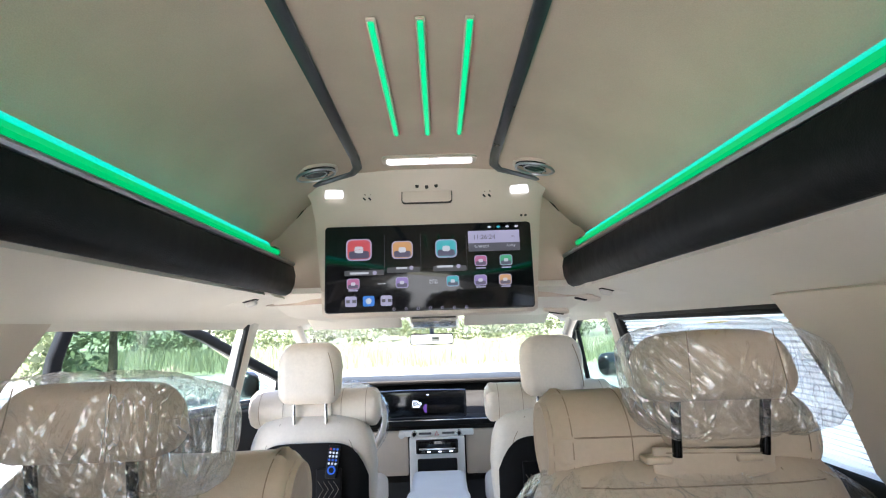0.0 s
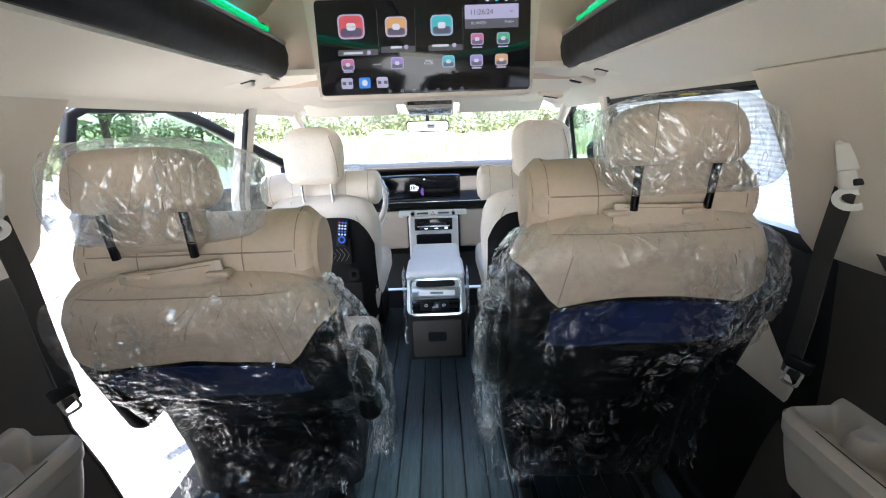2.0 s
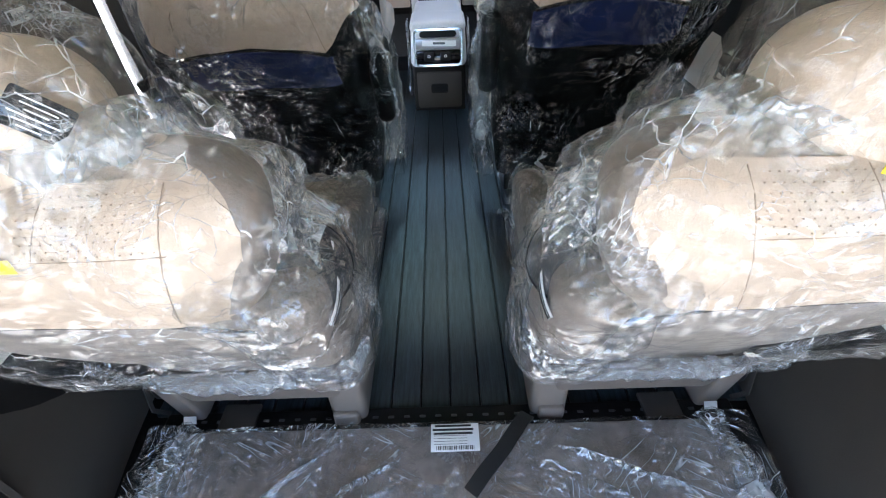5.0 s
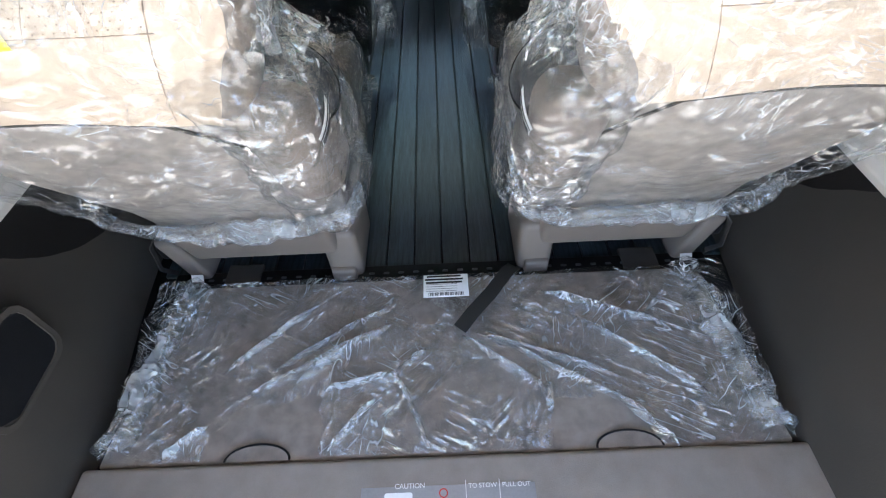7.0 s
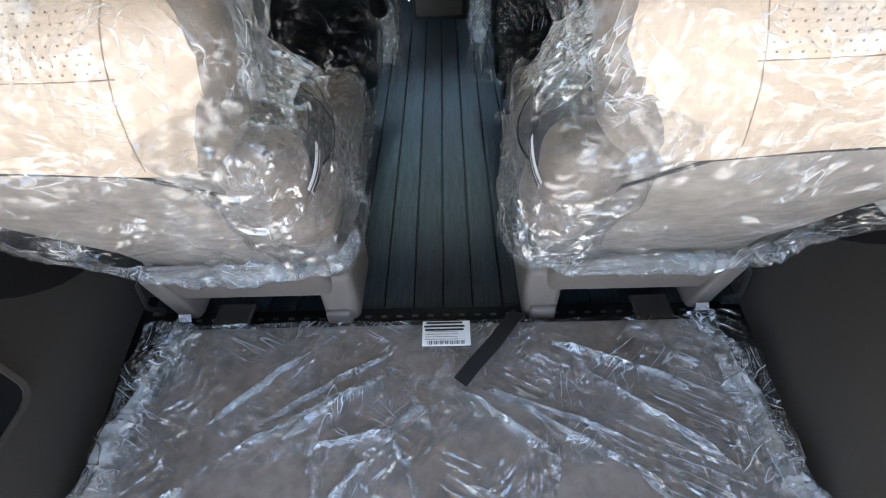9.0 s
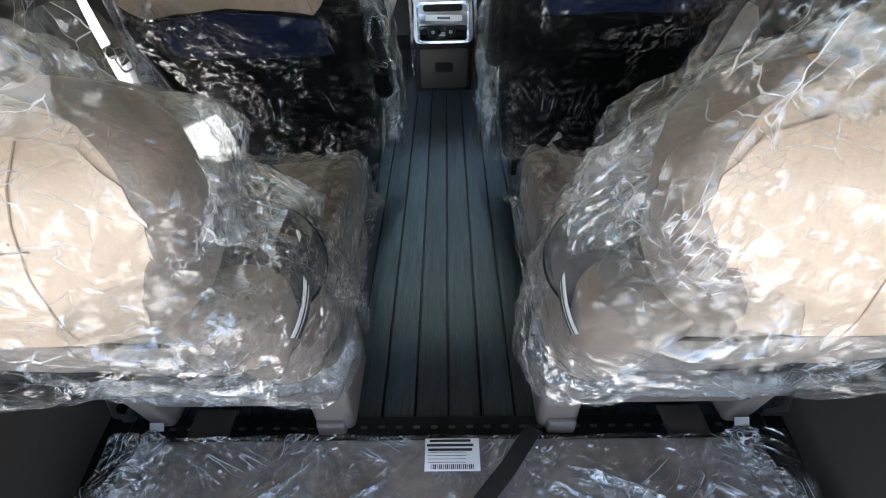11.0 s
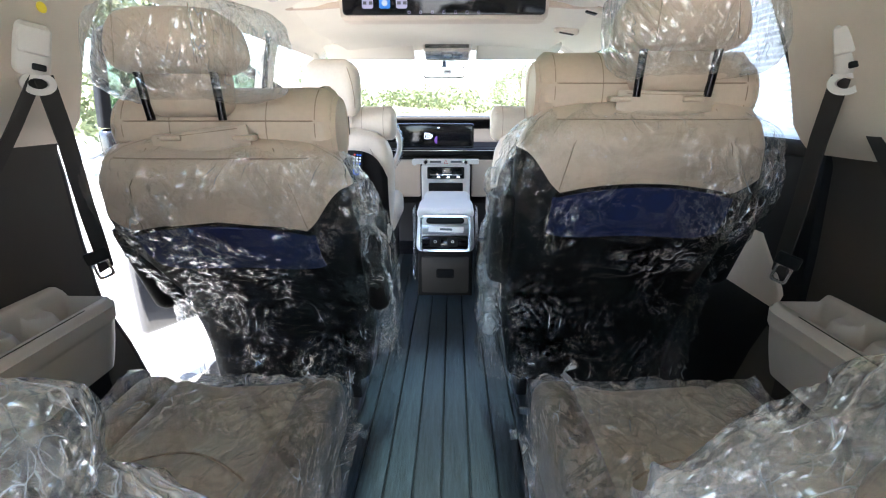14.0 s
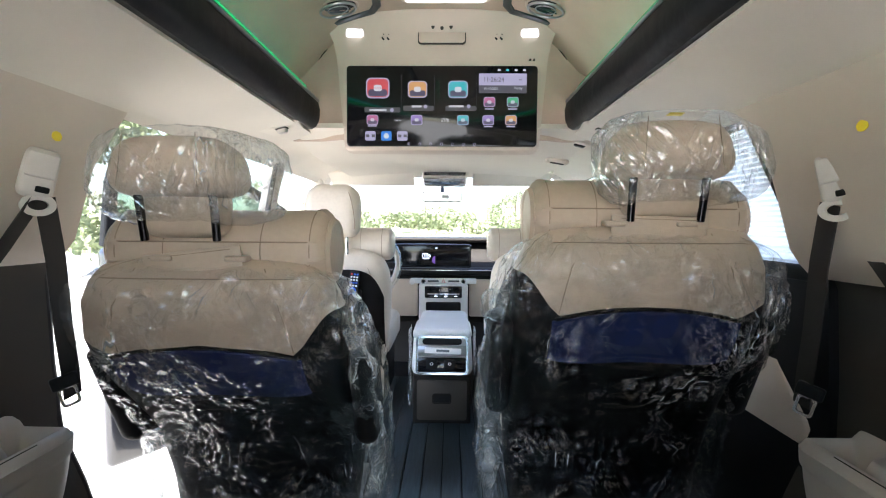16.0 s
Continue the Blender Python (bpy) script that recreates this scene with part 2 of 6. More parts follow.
WHITE = material("white_plastic", (0.80, 0.80, 0.79), 0.4, vary=0.04, bump=0.04)
PAPER = material("white_paper", (0.85, 0.85, 0.84), 0.7, vary=0.03, bump=0.05)
INK = material("black_ink", (0.02, 0.02, 0.02), 0.6, bump=0)
YELLOW = material("yellow_label", (0.80, 0.62, 0.03), 0.5, vary=0.05, bump=0)
RUBBER = material("black_rubber", (0.010, 0.010, 0.010), 0.65, vary=0.2, bump=0.1)
PAINT = material("dark_car_paint", (0.02, 0.02, 0.024), 0.25, coat=1.0, vary=0.05, bump=0)
SHADE = material("white_pleated_shade", (0.85, 0.87, 0.88), 0.8, vary=0.04, scale=20, bump=0.1)
FILM = film_material("packing_film", 0.006, 0.5, gloss=0.15, amp=1.1, pulls=(62, 84, -66), calm=0.06, fine=0.85)
FILMH = film_material("bag_film", 0.05, 0.55, gloss=0.18, amp=1.1, seed=3.0, pulls=(65, -50, 88), fine=1.5)
FILMM = film_material("milky_packing_film", 0.014, 0.5, gloss=0.065, amp=1.0, seed=6.0, pulls=(12, -28, 62), calm=0.01, fine=1.4, long_folds=False)
FILMA = film_material("armrest_packing_film", 0.03, 0.5, gloss=0.12, amp=1.1, seed=19.0, pulls=(40, -30, 80), calm=0.0, fine=1.6, long_folds=False)
FILMC = film_material("gathered_packing_film", 0.15, 0.7, gloss=0.18, amp=1.2, seed=9.0, pulls=(15, -40, 70), calm=-0.06, fine=1.4)
FILMS = film_material("cushion_packing_film", 0.06, 0.5, flat=True, gloss=0.17, amp=1.4, seed=12.0, pulls=(70, 35, -60), calm=0.03, fine=0.9)
FILMB = film_material("board_packing_film", 0.006, 0.8, flat=True, gloss=0.16, amp=2.2, seed=15.0, pulls=(38, -32, 85), fine=1.3)
LED = glow("mood_light", (0.0, 0.72, 0.50), 0.20)
LEDBAR = glow("mood_light_bar", (0.0, 0.62, 0.22), 0.22)
# weak emission painting the strip's light on the cove below it
LEDWASH = glow("mood_light_wash", (0.0, 0.58, 0.15), 0.16)
LAMPW = glow("white_lamp", (0.95, 0.95, 1.0), 0.35)
GLASS = glass("clear_glass")
TINTED = glass("tinted_glass", (0.50, 0.60, 0.57))


def plank_material():
    m = material("dark_wood_plank", (0.026, 0.039, 0.046), 0.36, vary=0.6, scale=14, grain=60, bump=0.5, stretch=(9, 0.7, 4))
    n, l = m.node_tree.nodes, m.node_tree.links
    info = n.new("ShaderNodeObjectInfo")
    mr = n.new("ShaderNodeMapRange")
    mr.inputs[3].default_value, mr.inputs[4].default_value = 0.7, 1.35
    l.new(info.outputs["Random"], mr.inputs[0])
    mix = n.new("ShaderNodeMix")
    mix.data_type, mix.blend_type = "RGBA", "MULTIPLY"
    mix.inputs[0].default_value = 1
    b = n["Principled BSDF"]
    src = b.inputs["Base Color"].links[0].from_socket
    l.new(src, mix.inputs[6])
    l.new(mr.outputs[0], mix.inputs[7])
    l.new(mix.outputs[2], b.inputs["Base Color"])
    return m


PLANK = plank_material()


# ---- mesh helpers ----
def part(name, bm, mat, parent=None, label="", at=None, sharp=38):
    """Links a bmesh as one mesh object, under parent where one is given."""
    me = bpy.data.meshes.new(name)
    bmesh.ops.recalc_face_normals(bm, faces=bm.faces)
    bm.to_mesh(me)
    bm.free()
    me.polygons.foreach_set("use_smooth", [True] * len(me.polygons))
    me.set_sharp_from_angle(angle=radians(sharp))
    me.materials.append(mat)
    ob = new(name, me)
    if at is not None:
        ob.matrix_basis = at
    if parent is not None:
        ob.parent = parent
    if label:
        ob["label"] = label
    return ob


def thing(name, m, label, category, group="", kind=""):
    ob = new(name)
    ob.empty_display_size = 0.05
    ob.matrix_basis = m
    return tagged(ob, label, category, group, kind)


def rbox(sx, sy, sz, r=0.01, m=(1, 1, 1), k=2, at=(0, 0, 0), warp=None, bm=None):
    """A rounded box of full size sx, sy, sz round at, with m cells on its flats and k on its rounded edges; warp moves its points."""
    bm = bm or bmesh.new()
    half = [sx / 2, sy / 2, sz / 2]
    r = min(r, *(h * 0.999 for h in half))
    axes = []
    for h, cells in zip(half, m):
        inner = h - r
        a = [-(inner + r * math.tan(radians(45 * i / k))) for i in range(k, 0, -1)]
        b = [-inner + 2 * inner * i / cells for i in range(cells + 1)]
        axes.append(a + b + [-v for v in reversed(a)])
    made = {}

    def vert(p):
        key = tuple(round(c, 6) for c in p)
        if key not in made:
            q = []
            inn = [max(-(h - r), min(h - r, c)) for c, h in zip(p, half)]
            d = Vector([c - i for c, i in zip(p, inn)])
            if d.length > 1e-9:
                d = d.normalized() * r
            v = Vector(inn) + d
            if warp:
                v = Vector(warp(v))
            made[key] = bm.verts.new(v + Vector(at))
        return made[key]

    for ax in range(3):
        u, w = axes[(ax + 1) % 3], axes[(ax + 2) % 3]
        for side in (-half[ax], half[ax]):
            for i in range(len(u) - 1):
                for j in range(len(w) - 1):
                    quad = []
                    for a, b in ((i, j), (i + 1, j), (i + 1, j + 1), (i, j + 1)):
                        p = [0, 0, 0]
                        p[ax], p[(ax + 1) % 3], p[(ax + 2) % 3] = side, u[a], w[b]
                        quad.append(vert(p))
                    if len(set(quad)) == 4:
                        bm.faces.new(quad)
                    elif len(set(quad)) == 3:
                        bm.faces.new(list(dict.fromkeys(quad)))
    return bm


def sheet(fn, nu, nv, closed=False, bm=None, thick=0.0):
    """A grid surface fn(u, v), u and v from 0 to 1; closed joins it in u. thick gives it a back."""
    bm = bm or bmesh.new()
    cols = nu if closed else nu + 1
    rows = [[bm.verts.new(fn(i / nu, j / nv)) for i in range(cols)] for j in range(nv + 1)]
    faces = []
    for j in range(nv):
        for i in range(nu):
            a = (i + 1) % cols
            faces.append(bm.faces.new((rows[j][i], rows[j][a], rows[j + 1][a], rows[j + 1][i])))
    if thick:
        bmesh.ops.recalc_face_normals(bm, faces=faces)
        bmesh.ops.solidify(bm, geom=faces, thickness=thick)
    return bm


def loft(rings, bm=None, caps=True):
    """Joins rings of equally many points into a closed body."""
    bm = bm or bmesh.new()
    vs = [[bm.verts.new(p) for p in ring] for ring in rings]
    n = len(vs[0])
    for a, b in zip(vs, vs[1:]):
        for i in range(n):
            bm.faces.new((a[i], a[(i + 1) % n], b[(i + 1) % n], b[i]))
    if caps:
        bm.faces.new(list(reversed(vs[0])))
        bm.faces.new(vs[-1])
    return bm


def sweep(points, profile, up=(0, 0, 1), bm=None, scale=None):
    """Runs a closed profile of (side, up) offsets along a line of points."""
    pts = [Vector(p) for p in points]
    rings = []
    for i, p in enumerate(pts):
        d = (pts[min(i + 1, len(pts) - 1)] - pts[max(i - 1, 0)]).normalized()
        s = d.cross(Vector(up))
        s = s.normalized() if s.length > 1e-6 else Vector((1, 0, 0))
        w = s.cross(d).normalized()
        k = scale(i / (len(pts) - 1)) if scale else 1
        rings.append([p + s * a * k + w * b * k for a, b in profile])
    return loft(rings, bm)


def ngon(r, n=10, r2=None):
    return [(r * math.cos(2 * math.pi * i / n), (r2 or r) * math.sin(2 * math.pi * i / n)) for i in range(n)]


def rect(w, h):
    return [(-w / 2, -h / 2), (w / 2, -h / 2), (w / 2, h / 2), (-w / 2, h / 2)]


def rrect(w, h, r, k=3):
    """A rounded rectangle's outline."""
    o = []
    for cx, cy, a0 in ((w / 2 - r, h / 2 - r, 0), (-w / 2 + r, h / 2 - r, 90), (-w / 2 + r, -h / 2 + r, 180), (w / 2 - r, -h / 2 + r, 270)):
        for i in range(k + 1):
            a = radians(a0 + 90 * i / k)
            o.append((cx + r * math.cos(a), cy + r * math.sin(a)))
    return o


def plate(outline, depth, bm=None, m=None, bevel=0.0):
    """A slab: outline in x and z, its face towards -y, depth behind it; m places it."""
    bm = bm or bmesh.new()
    m = m or Matrix()
    cx = sum(a for a, b in outline) / len(outline)
    cz = sum(b for a, b in outline) / len(outline)
    rings = []
    if bevel:
        f = lambda a, b: (cx + (a - cx) * (1 - bevel / max(abs(a - cx), bevel * 2)), cz + (b - cz) * (1 - bevel / max(abs(b - cz), bevel * 2)))
        rings.append([m @ Vector((f(a, b)[0], 0, f(a, b)[1])) for a, b in outline])
        rings.append([m @ Vector((a, bevel, b)) for a, b in outline])
    else:
        rings.append([m @ Vector((a, 0, b)) for a, b in outline])
    rings.append([m @ Vector((a, depth, b)) for a, b in outline])
    return loft(rings, bm)


def ring_plate(outline, width, depth, m=None, bm=None):
    """A frame that follows an outline: width inwards, depth behind its face."""
    bm = bm or bmesh.new()
    m = m or Matrix()
    cx = sum(a for a, b in outline) / len(outline)
    cz = sum(b for a, b in outline) / len(outline)
    hx = max(abs(a - cx) for a, b in outline)
    hz = max(abs(b - cz) for a, b in outline)
    inner = [(cx + (a - cx) * (1 - width / hx), cz + (b - cz) * (1 - width / hz)) for a, b in outline]
    n = len(outline)
    V = lambda q, y: [bm.verts.new(m @ Vector((a, y, b))) for a, b in q]
    of, inf, ob_, inb = V(outline, 0), V(inner, 0), V(outline, depth), V(inner, depth)
    for i in range(n):
        j = (i + 1) % n
        bm.faces.new((of[i], of[j], inf[j], inf[i]))
        bm.faces.new((ob_[i], inb[i], inb[j], ob_[j]))
        bm.faces.new((of[i], ob_[i], ob_[j], of[j]))
        bm.faces.new((inf[i], inf[j], inb[j], inb[i]))
    return bm


def ease(a, b, x):
    x = max(0.0, min(1.0, (x - a) / (b - a)))
    return x * x * (3 - 2 * x)


def lerp_table(table, x):
    """Piecewise smooth reading of rows (x, values...)."""
    for (x0, *a), (x1, *b) in zip(table, table[1:]):
        if x <= x1:
            f = max(0.0, (x - x0) / (x1 - x0))
            return [p + (q - p) * f for p, q in zip(a, b)]
    return list(table[-1][1:])


def wrinkle(p, s=1.0, seed=0.0):
    """Creases of loose film at three sizes, in metres."""
    q = Vector(p) + Vector((seed, seed * 1.7, seed * 0.6))
    a = 1 - abs(noise.noise(q * 7 + Vector((0, 0, 3)))) * 2
    b = 1 - abs(noise.noise(Vector((q.x * 30, q.y * 18, q.z * 12)))) * 2
    c = 1 - abs(noise.noise(Vector((q.x * 16 + q.z * 38, q.y * 30, q.z * 16 - q.x * 22)))) * 2
    d = noise.noise(q * 55)
    return s * (0.009 * a + 0.0055 * b + 0.0055 * c + 0.0015 * d - 0.002)


def text(name, words, size, m, mat, parent, depth=0.0004):
    """Lettering in the built-in font, as a mesh, face towards -y of m."""
    cu = bpy.data.curves.new(name, "FONT")
    cu.body, cu.size, cu.extrude, cu.align_x, cu.align_y = words, size, depth, "CENTER", "CENTER"
    tmp = new(name + "_src", cu)
    me = bpy.data.meshes.new_from_object(tmp.evaluated_get(bpy.context.evaluated_depsgraph_get()))
    bpy.data.objects.remove(tmp)
    bpy.data.curves.remove(cu)
    me.materials.clear()
    me.materials.append(mat)
    ob = new(name, me)
    ob.matrix_basis = m @ pose(0, 0, 0, 90, 0, 0)
    ob.parent = parent
    return ob


# ---- outside ----
def ground():
    bm = bmesh.new()
    for a, b in ((-400, -400),):
        vs = [bm.verts.new((x, y, -0.42)) for x, y in ((a, b), (-a, b), (-a, -b), (a, -b))]
        bm.faces.new(vs)
    m = material("pale_concrete", (0.42, 0.41, 0.39), 0.85, vary=0.25, scale=0.8, grain=90, bump=0.4)
    tagged(part("ground", bm, m), "pale sunlit concrete yard around the parked van", "ground", kind="structure")


ground()


# ---- floor, boards ----
def build_floor():
    bm = rbox(1.62, 3.55, 0.04, 0.005, at=(0, 1.25, -0.032))
    floor = tagged(part("floor", bm, BLACK), "dark wood-look plank floor of the van cabin", "floor", kind="structure")
    w = 0.0732
    plank = rbox(w - 0.005, 2.52, 0.012, 0.002, k=1)
    me = bpy.data.meshes.new("plank")
    bmesh.ops.recalc_face_normals(plank, faces=plank.faces)
    plank.to_mesh(me)
    plank.free()
    me.materials.append(PLANK)
    for i in range(-10, 10):
        ob = new("plank", me)
        ob.matrix_basis = pose(i * w + 0.0465, 0.15 + 1.26, -0.006)
        ob.parent = floor
    sill = tagged(part("trim_floor_edge", rbox(1.36, 0.055, 0.02, 0.006, at=(0, 0.118, 0.004)), BLACK), "black plastic edge strip at the rear end of the plank floor", "trim", kind="structure")
    for i in range(34):
        part("clip_hole", rbox(0.014, 0.007, 0.004, 0.002, k=1, at=(-0.62 + i * 0.0375, 0.118, 0.0145)), GUNMETAL, sill)


build_floor()


def cargo_boards():
    front = tagged(part("cargo_board", rbox(1.33, 0.42, 0.025, 0.008, (8, 4, 1), at=(0, -0.128, 0.022), warp=lambda v: (v.x * (0.97 - 0.10 * v.y), v.y, v.z)), CARPET),
                   "dark brown carpeted cargo board wrapped in clear film", "cargo board")
    for s in (-1, 1):
        part("finger_notch", plate([(s * 0.352 + 0.06 * math.cos(a), 0.03 * math.sin(a)) for a in [math.pi * i / 12 for i in range(13)]], 0.004, m=pose(0, -0.336, 0.037, -90)), CARPET, front)
        part("notch_edge", sweep([(s * 0.352 + 0.062 * math.cos(math.pi * i / 16), -0.336 + 0.031 * math.sin(math.pi * i / 16), 0.038) for i in range(17)], ngon(0.0022, 5)), BLACK, front)
    rear = tagged(part("cargo_floor", rbox(1.36, 0.52, 0.03, 0.01, at=(0, -0.60, 0.03)), LIDTRIM), "brown cargo floor lid with a printed caution label", "cargo lid")
    lab = part("caution_label", rbox(0.31, 0.10, 0.001, 0.0004, k=1, at=(0.008, -0.442, 0.0458)), material("grey_label", (0.33, 0.33, 0.34), 0.5, bump=0), rear, "grey printed caution label")
    flat = lambda x, y: pose(x, y, 0.0466, -90, 0, 0)
    text("label_words", "CAUTION", 0.012, flat(-0.06, -0.392), PAPER, rear)
    text("label_words", "TO STOW", 0.011, flat(0.07, -0.395), PAPER, rear)
    text("label_words", "PULL OUT", 0.011, flat(0.13, -0.395), PAPER, rear)
    red = material("red_print", (0.6, 0.03, 0.02), 0.5, bump=0)
    part("red_ring", ring_plate(ngon(0.008, 16), 0.002, 0.0005, flat(0.0, -0.405)), red, rear)
    part("label_picture", plate(rrect(0.05, 0.02, 0.004), 0.0005, m=flat(-0.08, -0.412)), PAPER, rear)
    for x in (0.04, 0.10):
        part("label_line", plate(rect(0.0012, 0.09), 0.0005, m=flat(x, -0.43)), PAPER, rear)
    # film over the front board: folds pulled towards the strap's hole, torn open in two places, crumpled edges
    FOLDS = ((-0.10, 0.0, -0.362, -0.163), (-0.10, -0.05, -0.412, -0.221), (-0.168, -0.088, -0.30, -0.185), (0.125, -0.104, 0.411, -0.282), (0.05, -0.09, 0.22, -0.225), (0.215, -0.205, 0.217, -0.27), (-0.091, -0.171, -0.023, -0.33), (-0.134, -0.225, -0.217, -0.325), (-0.46, -0.27, -0.53, -0.33), (0.08, -0.085, 0.37, -0.20), (0.30, -0.05, 0.54, -0.25), (0.24, 0.02, 0.50, -0.09), (-0.28, 0.01, -0.46, -0.16), (-0.03, -0.12, -0.10, -0.18), (0.345, -0.235, 0.44, -0.345), (-0.09, -0.17, -0.24, -0.205))
    TORN = (((-0.455, -0.285), (-0.40, -0.238), (-0.245, -0.212), (-0.23, -0.36), (-0.47, -0.36)), ((0.222, -0.238), (0.343, -0.238), (0.43, -0.36), (0.205, -0.36)))
    def fn(u, v):
        x = (u - 0.5) * 1.30 * (1.0 + 0.045 * (1 - v))
        y = 0.085 - v * 0.42
        z = 0.037 + 0.006 + max(-0.005, wrinkle((x * 0.6, y * 0.8, 0.3), 0.55, 2.0) - 0.004)
        for k, (ax, ay, bx, by) in enumerate(FOLDS):
            dx, dy = bx - ax, by - ay
            q = ((x - ax) * dx + (y - ay) * dy) / (dx * dx + dy * dy)
            if -0.05 < q < 1.05:
                bend = 0.006 * noise.noise(Vector((q * 4, k, 0)))
                dd = abs(((x - ax) * dy - (y - ay) * dx) / math.hypot(dx, dy) + bend)
                w = 0.009 + 0.007 * math.sin(math.pi * min(1, max(0, q)))
                if dd < w:
                    z += (0.009 + 0.003 * (k % 3)) * (1 - dd / w) * ease(-0.05, 0.15, q) * (1 - ease(0.75, 1.05, q))
        e = ease(0.575, 0.64, abs(x))
        z += e * (0.016 + 0.016 * noise.noise(Vector((x * 12, y * 14, 5))))
        return Vector((x, y + 0.006 * noise.noise(Vector((x * 9, y * 5, 1))), z))
    def inside(poly, x, y):
        hit = False
        for (ax, ay), (bx, by) in zip(poly, poly[1:] + poly[:1]):
            if (ay > y) != (by > y) and x < ax + (y - ay) / (by - ay) * (bx - ax):
                hit = not hit
        return hit
    bm = sheet(fn, 380, 150)
    gone = []
    for q in bm.faces:
        c = q.calc_center_median()
        j = 0.010 * noise.noise(Vector((c.x * 40, c.y * 40, 2)))
        if any(inside(poly, c.x + j, c.y - j) for poly in TORN) or math.hypot((c.x + 0.03) * 0.8, c.y + 0.025) + j < 0.030:
            gone.append(q)
    bmesh.ops.delete(bm, geom=gone, context="FACES")
    f = part("packing_film", bm, FILMB, None)
    tagged(f, "crumpled clear plastic film lying torn over the cargo board", "film")
    # added whitish strips stand for the highlights along these folds
    for k, (ax, ay, bx, by) in enumerate(FOLDS):
        dx, dy = bx - ax, by - ay
        d = math.hypot(dx, dy)
        def pulled(u, v):
            w = (0.0065 + 0.005 * noise.noise(Vector((v * 12, k, 2)))) * math.sin(math.pi * (0.06 + 0.88 * v)) ** 0.6
            off = (u - 0.5) * 2 * w - 0.006 * noise.noise(Vector((v * 4, k, 0)))
            x, y = ax + dx * v + dy / d * off, ay + dy * v - dx / d * off
            return Vector((x, y, 0.046 + (0.017 + 0.003 * (k % 3)) * (1 - abs(2 * u - 1)) * min(1.0, 6 * v, 6 * (1 - v)) + 0.003 * noise.noise(Vector((x * 60, y * 60, k)))))
        part("pulled_fold", sheet(pulled, 8, 60), FILMC, f)
    for s in (-1, 1):
        def edge(u, v):
            q = v * 1.02 - 0.02
            a = math.pi * (1.1 * u - 0.05)
            p = Vector((s * (0.600 + 0.030 * q), 0.085 - 0.40 * q, 0.040))
            r = 0.017 + 1.0 * wrinkle((u * 0.15, q * 0.42, 4.0 + s), 1.0, 6.0) + 0.008 * noise.noise(Vector((q * 9, s, 0)))
            return p + Vector((s * r * math.cos(a) + 0.012 * noise.noise(Vector((q * 14, s, 3))), 0.01 * math.sin(q * 31), r * math.sin(a) * 1.4))
        part("gathered_edge", sheet(edge, 26, 200), FILMC, f, "gathered whitish film edge")
    tag = tagged(part("paper_label", rbox(0.105, 0.064, 0.001, 0.0004, k=1, at=(0.018, 0.033, 0.066)), PAPER), "white printed part label on the film over the cargo board", "label")
    for i in range(3):
        part("print_line", rbox((0.08, 0.09, 0.085)[i], 0.005, 0.0006, 0.0002, k=1, at=(0.014, 0.060 - i * 0.009, 0.0668)), INK, tag)
    for i in range(22):
        part("barcode_bar", rbox(0.0012 + 0.0016 * ((i * 7) % 3) / 2, 0.009, 0.0006, 0.0002, k=1, at=(-0.022 + i * 0.0038, 0.009, 0.0668)), INK, tag)
    for i in range(4):
        part("table_line", rbox(0.072, 0.0008, 0.0006, 0.0002, k=1, at=(0.008, 0.037 - i * 0.0065, 0.0668)), INK, tag)
    strap = sweep([(0.185, 0.09, 0.055), (0.165, 0.06, 0.078), (0.12, -0.0, 0.076), (0.075, -0.05, 0.074), (0.045, -0.085, 0.066)], rect(0.032, 0.003))
    tagged(part("pull_strap", strap, RUBBER), "black webbing pull strap lying on the cargo board", "strap")


cargo_boards()


# ---- cabin shell ----
def side_x(z, y=1.0):
    a = lerp_table([(0.0, 0.75), (0.30, 0.85), (0.44, 0.915), (0.60, 0.915), (0.84, 0.90), (0.86, 0.868), (1.05, 0.81), (1.22, 0.745)], z)[0]
    return a - (0.07 + 0.08 * ease(0.0, 0.5, z)) * (1 - ease(-0.40, 0.25, y)) * (z < 0.855)


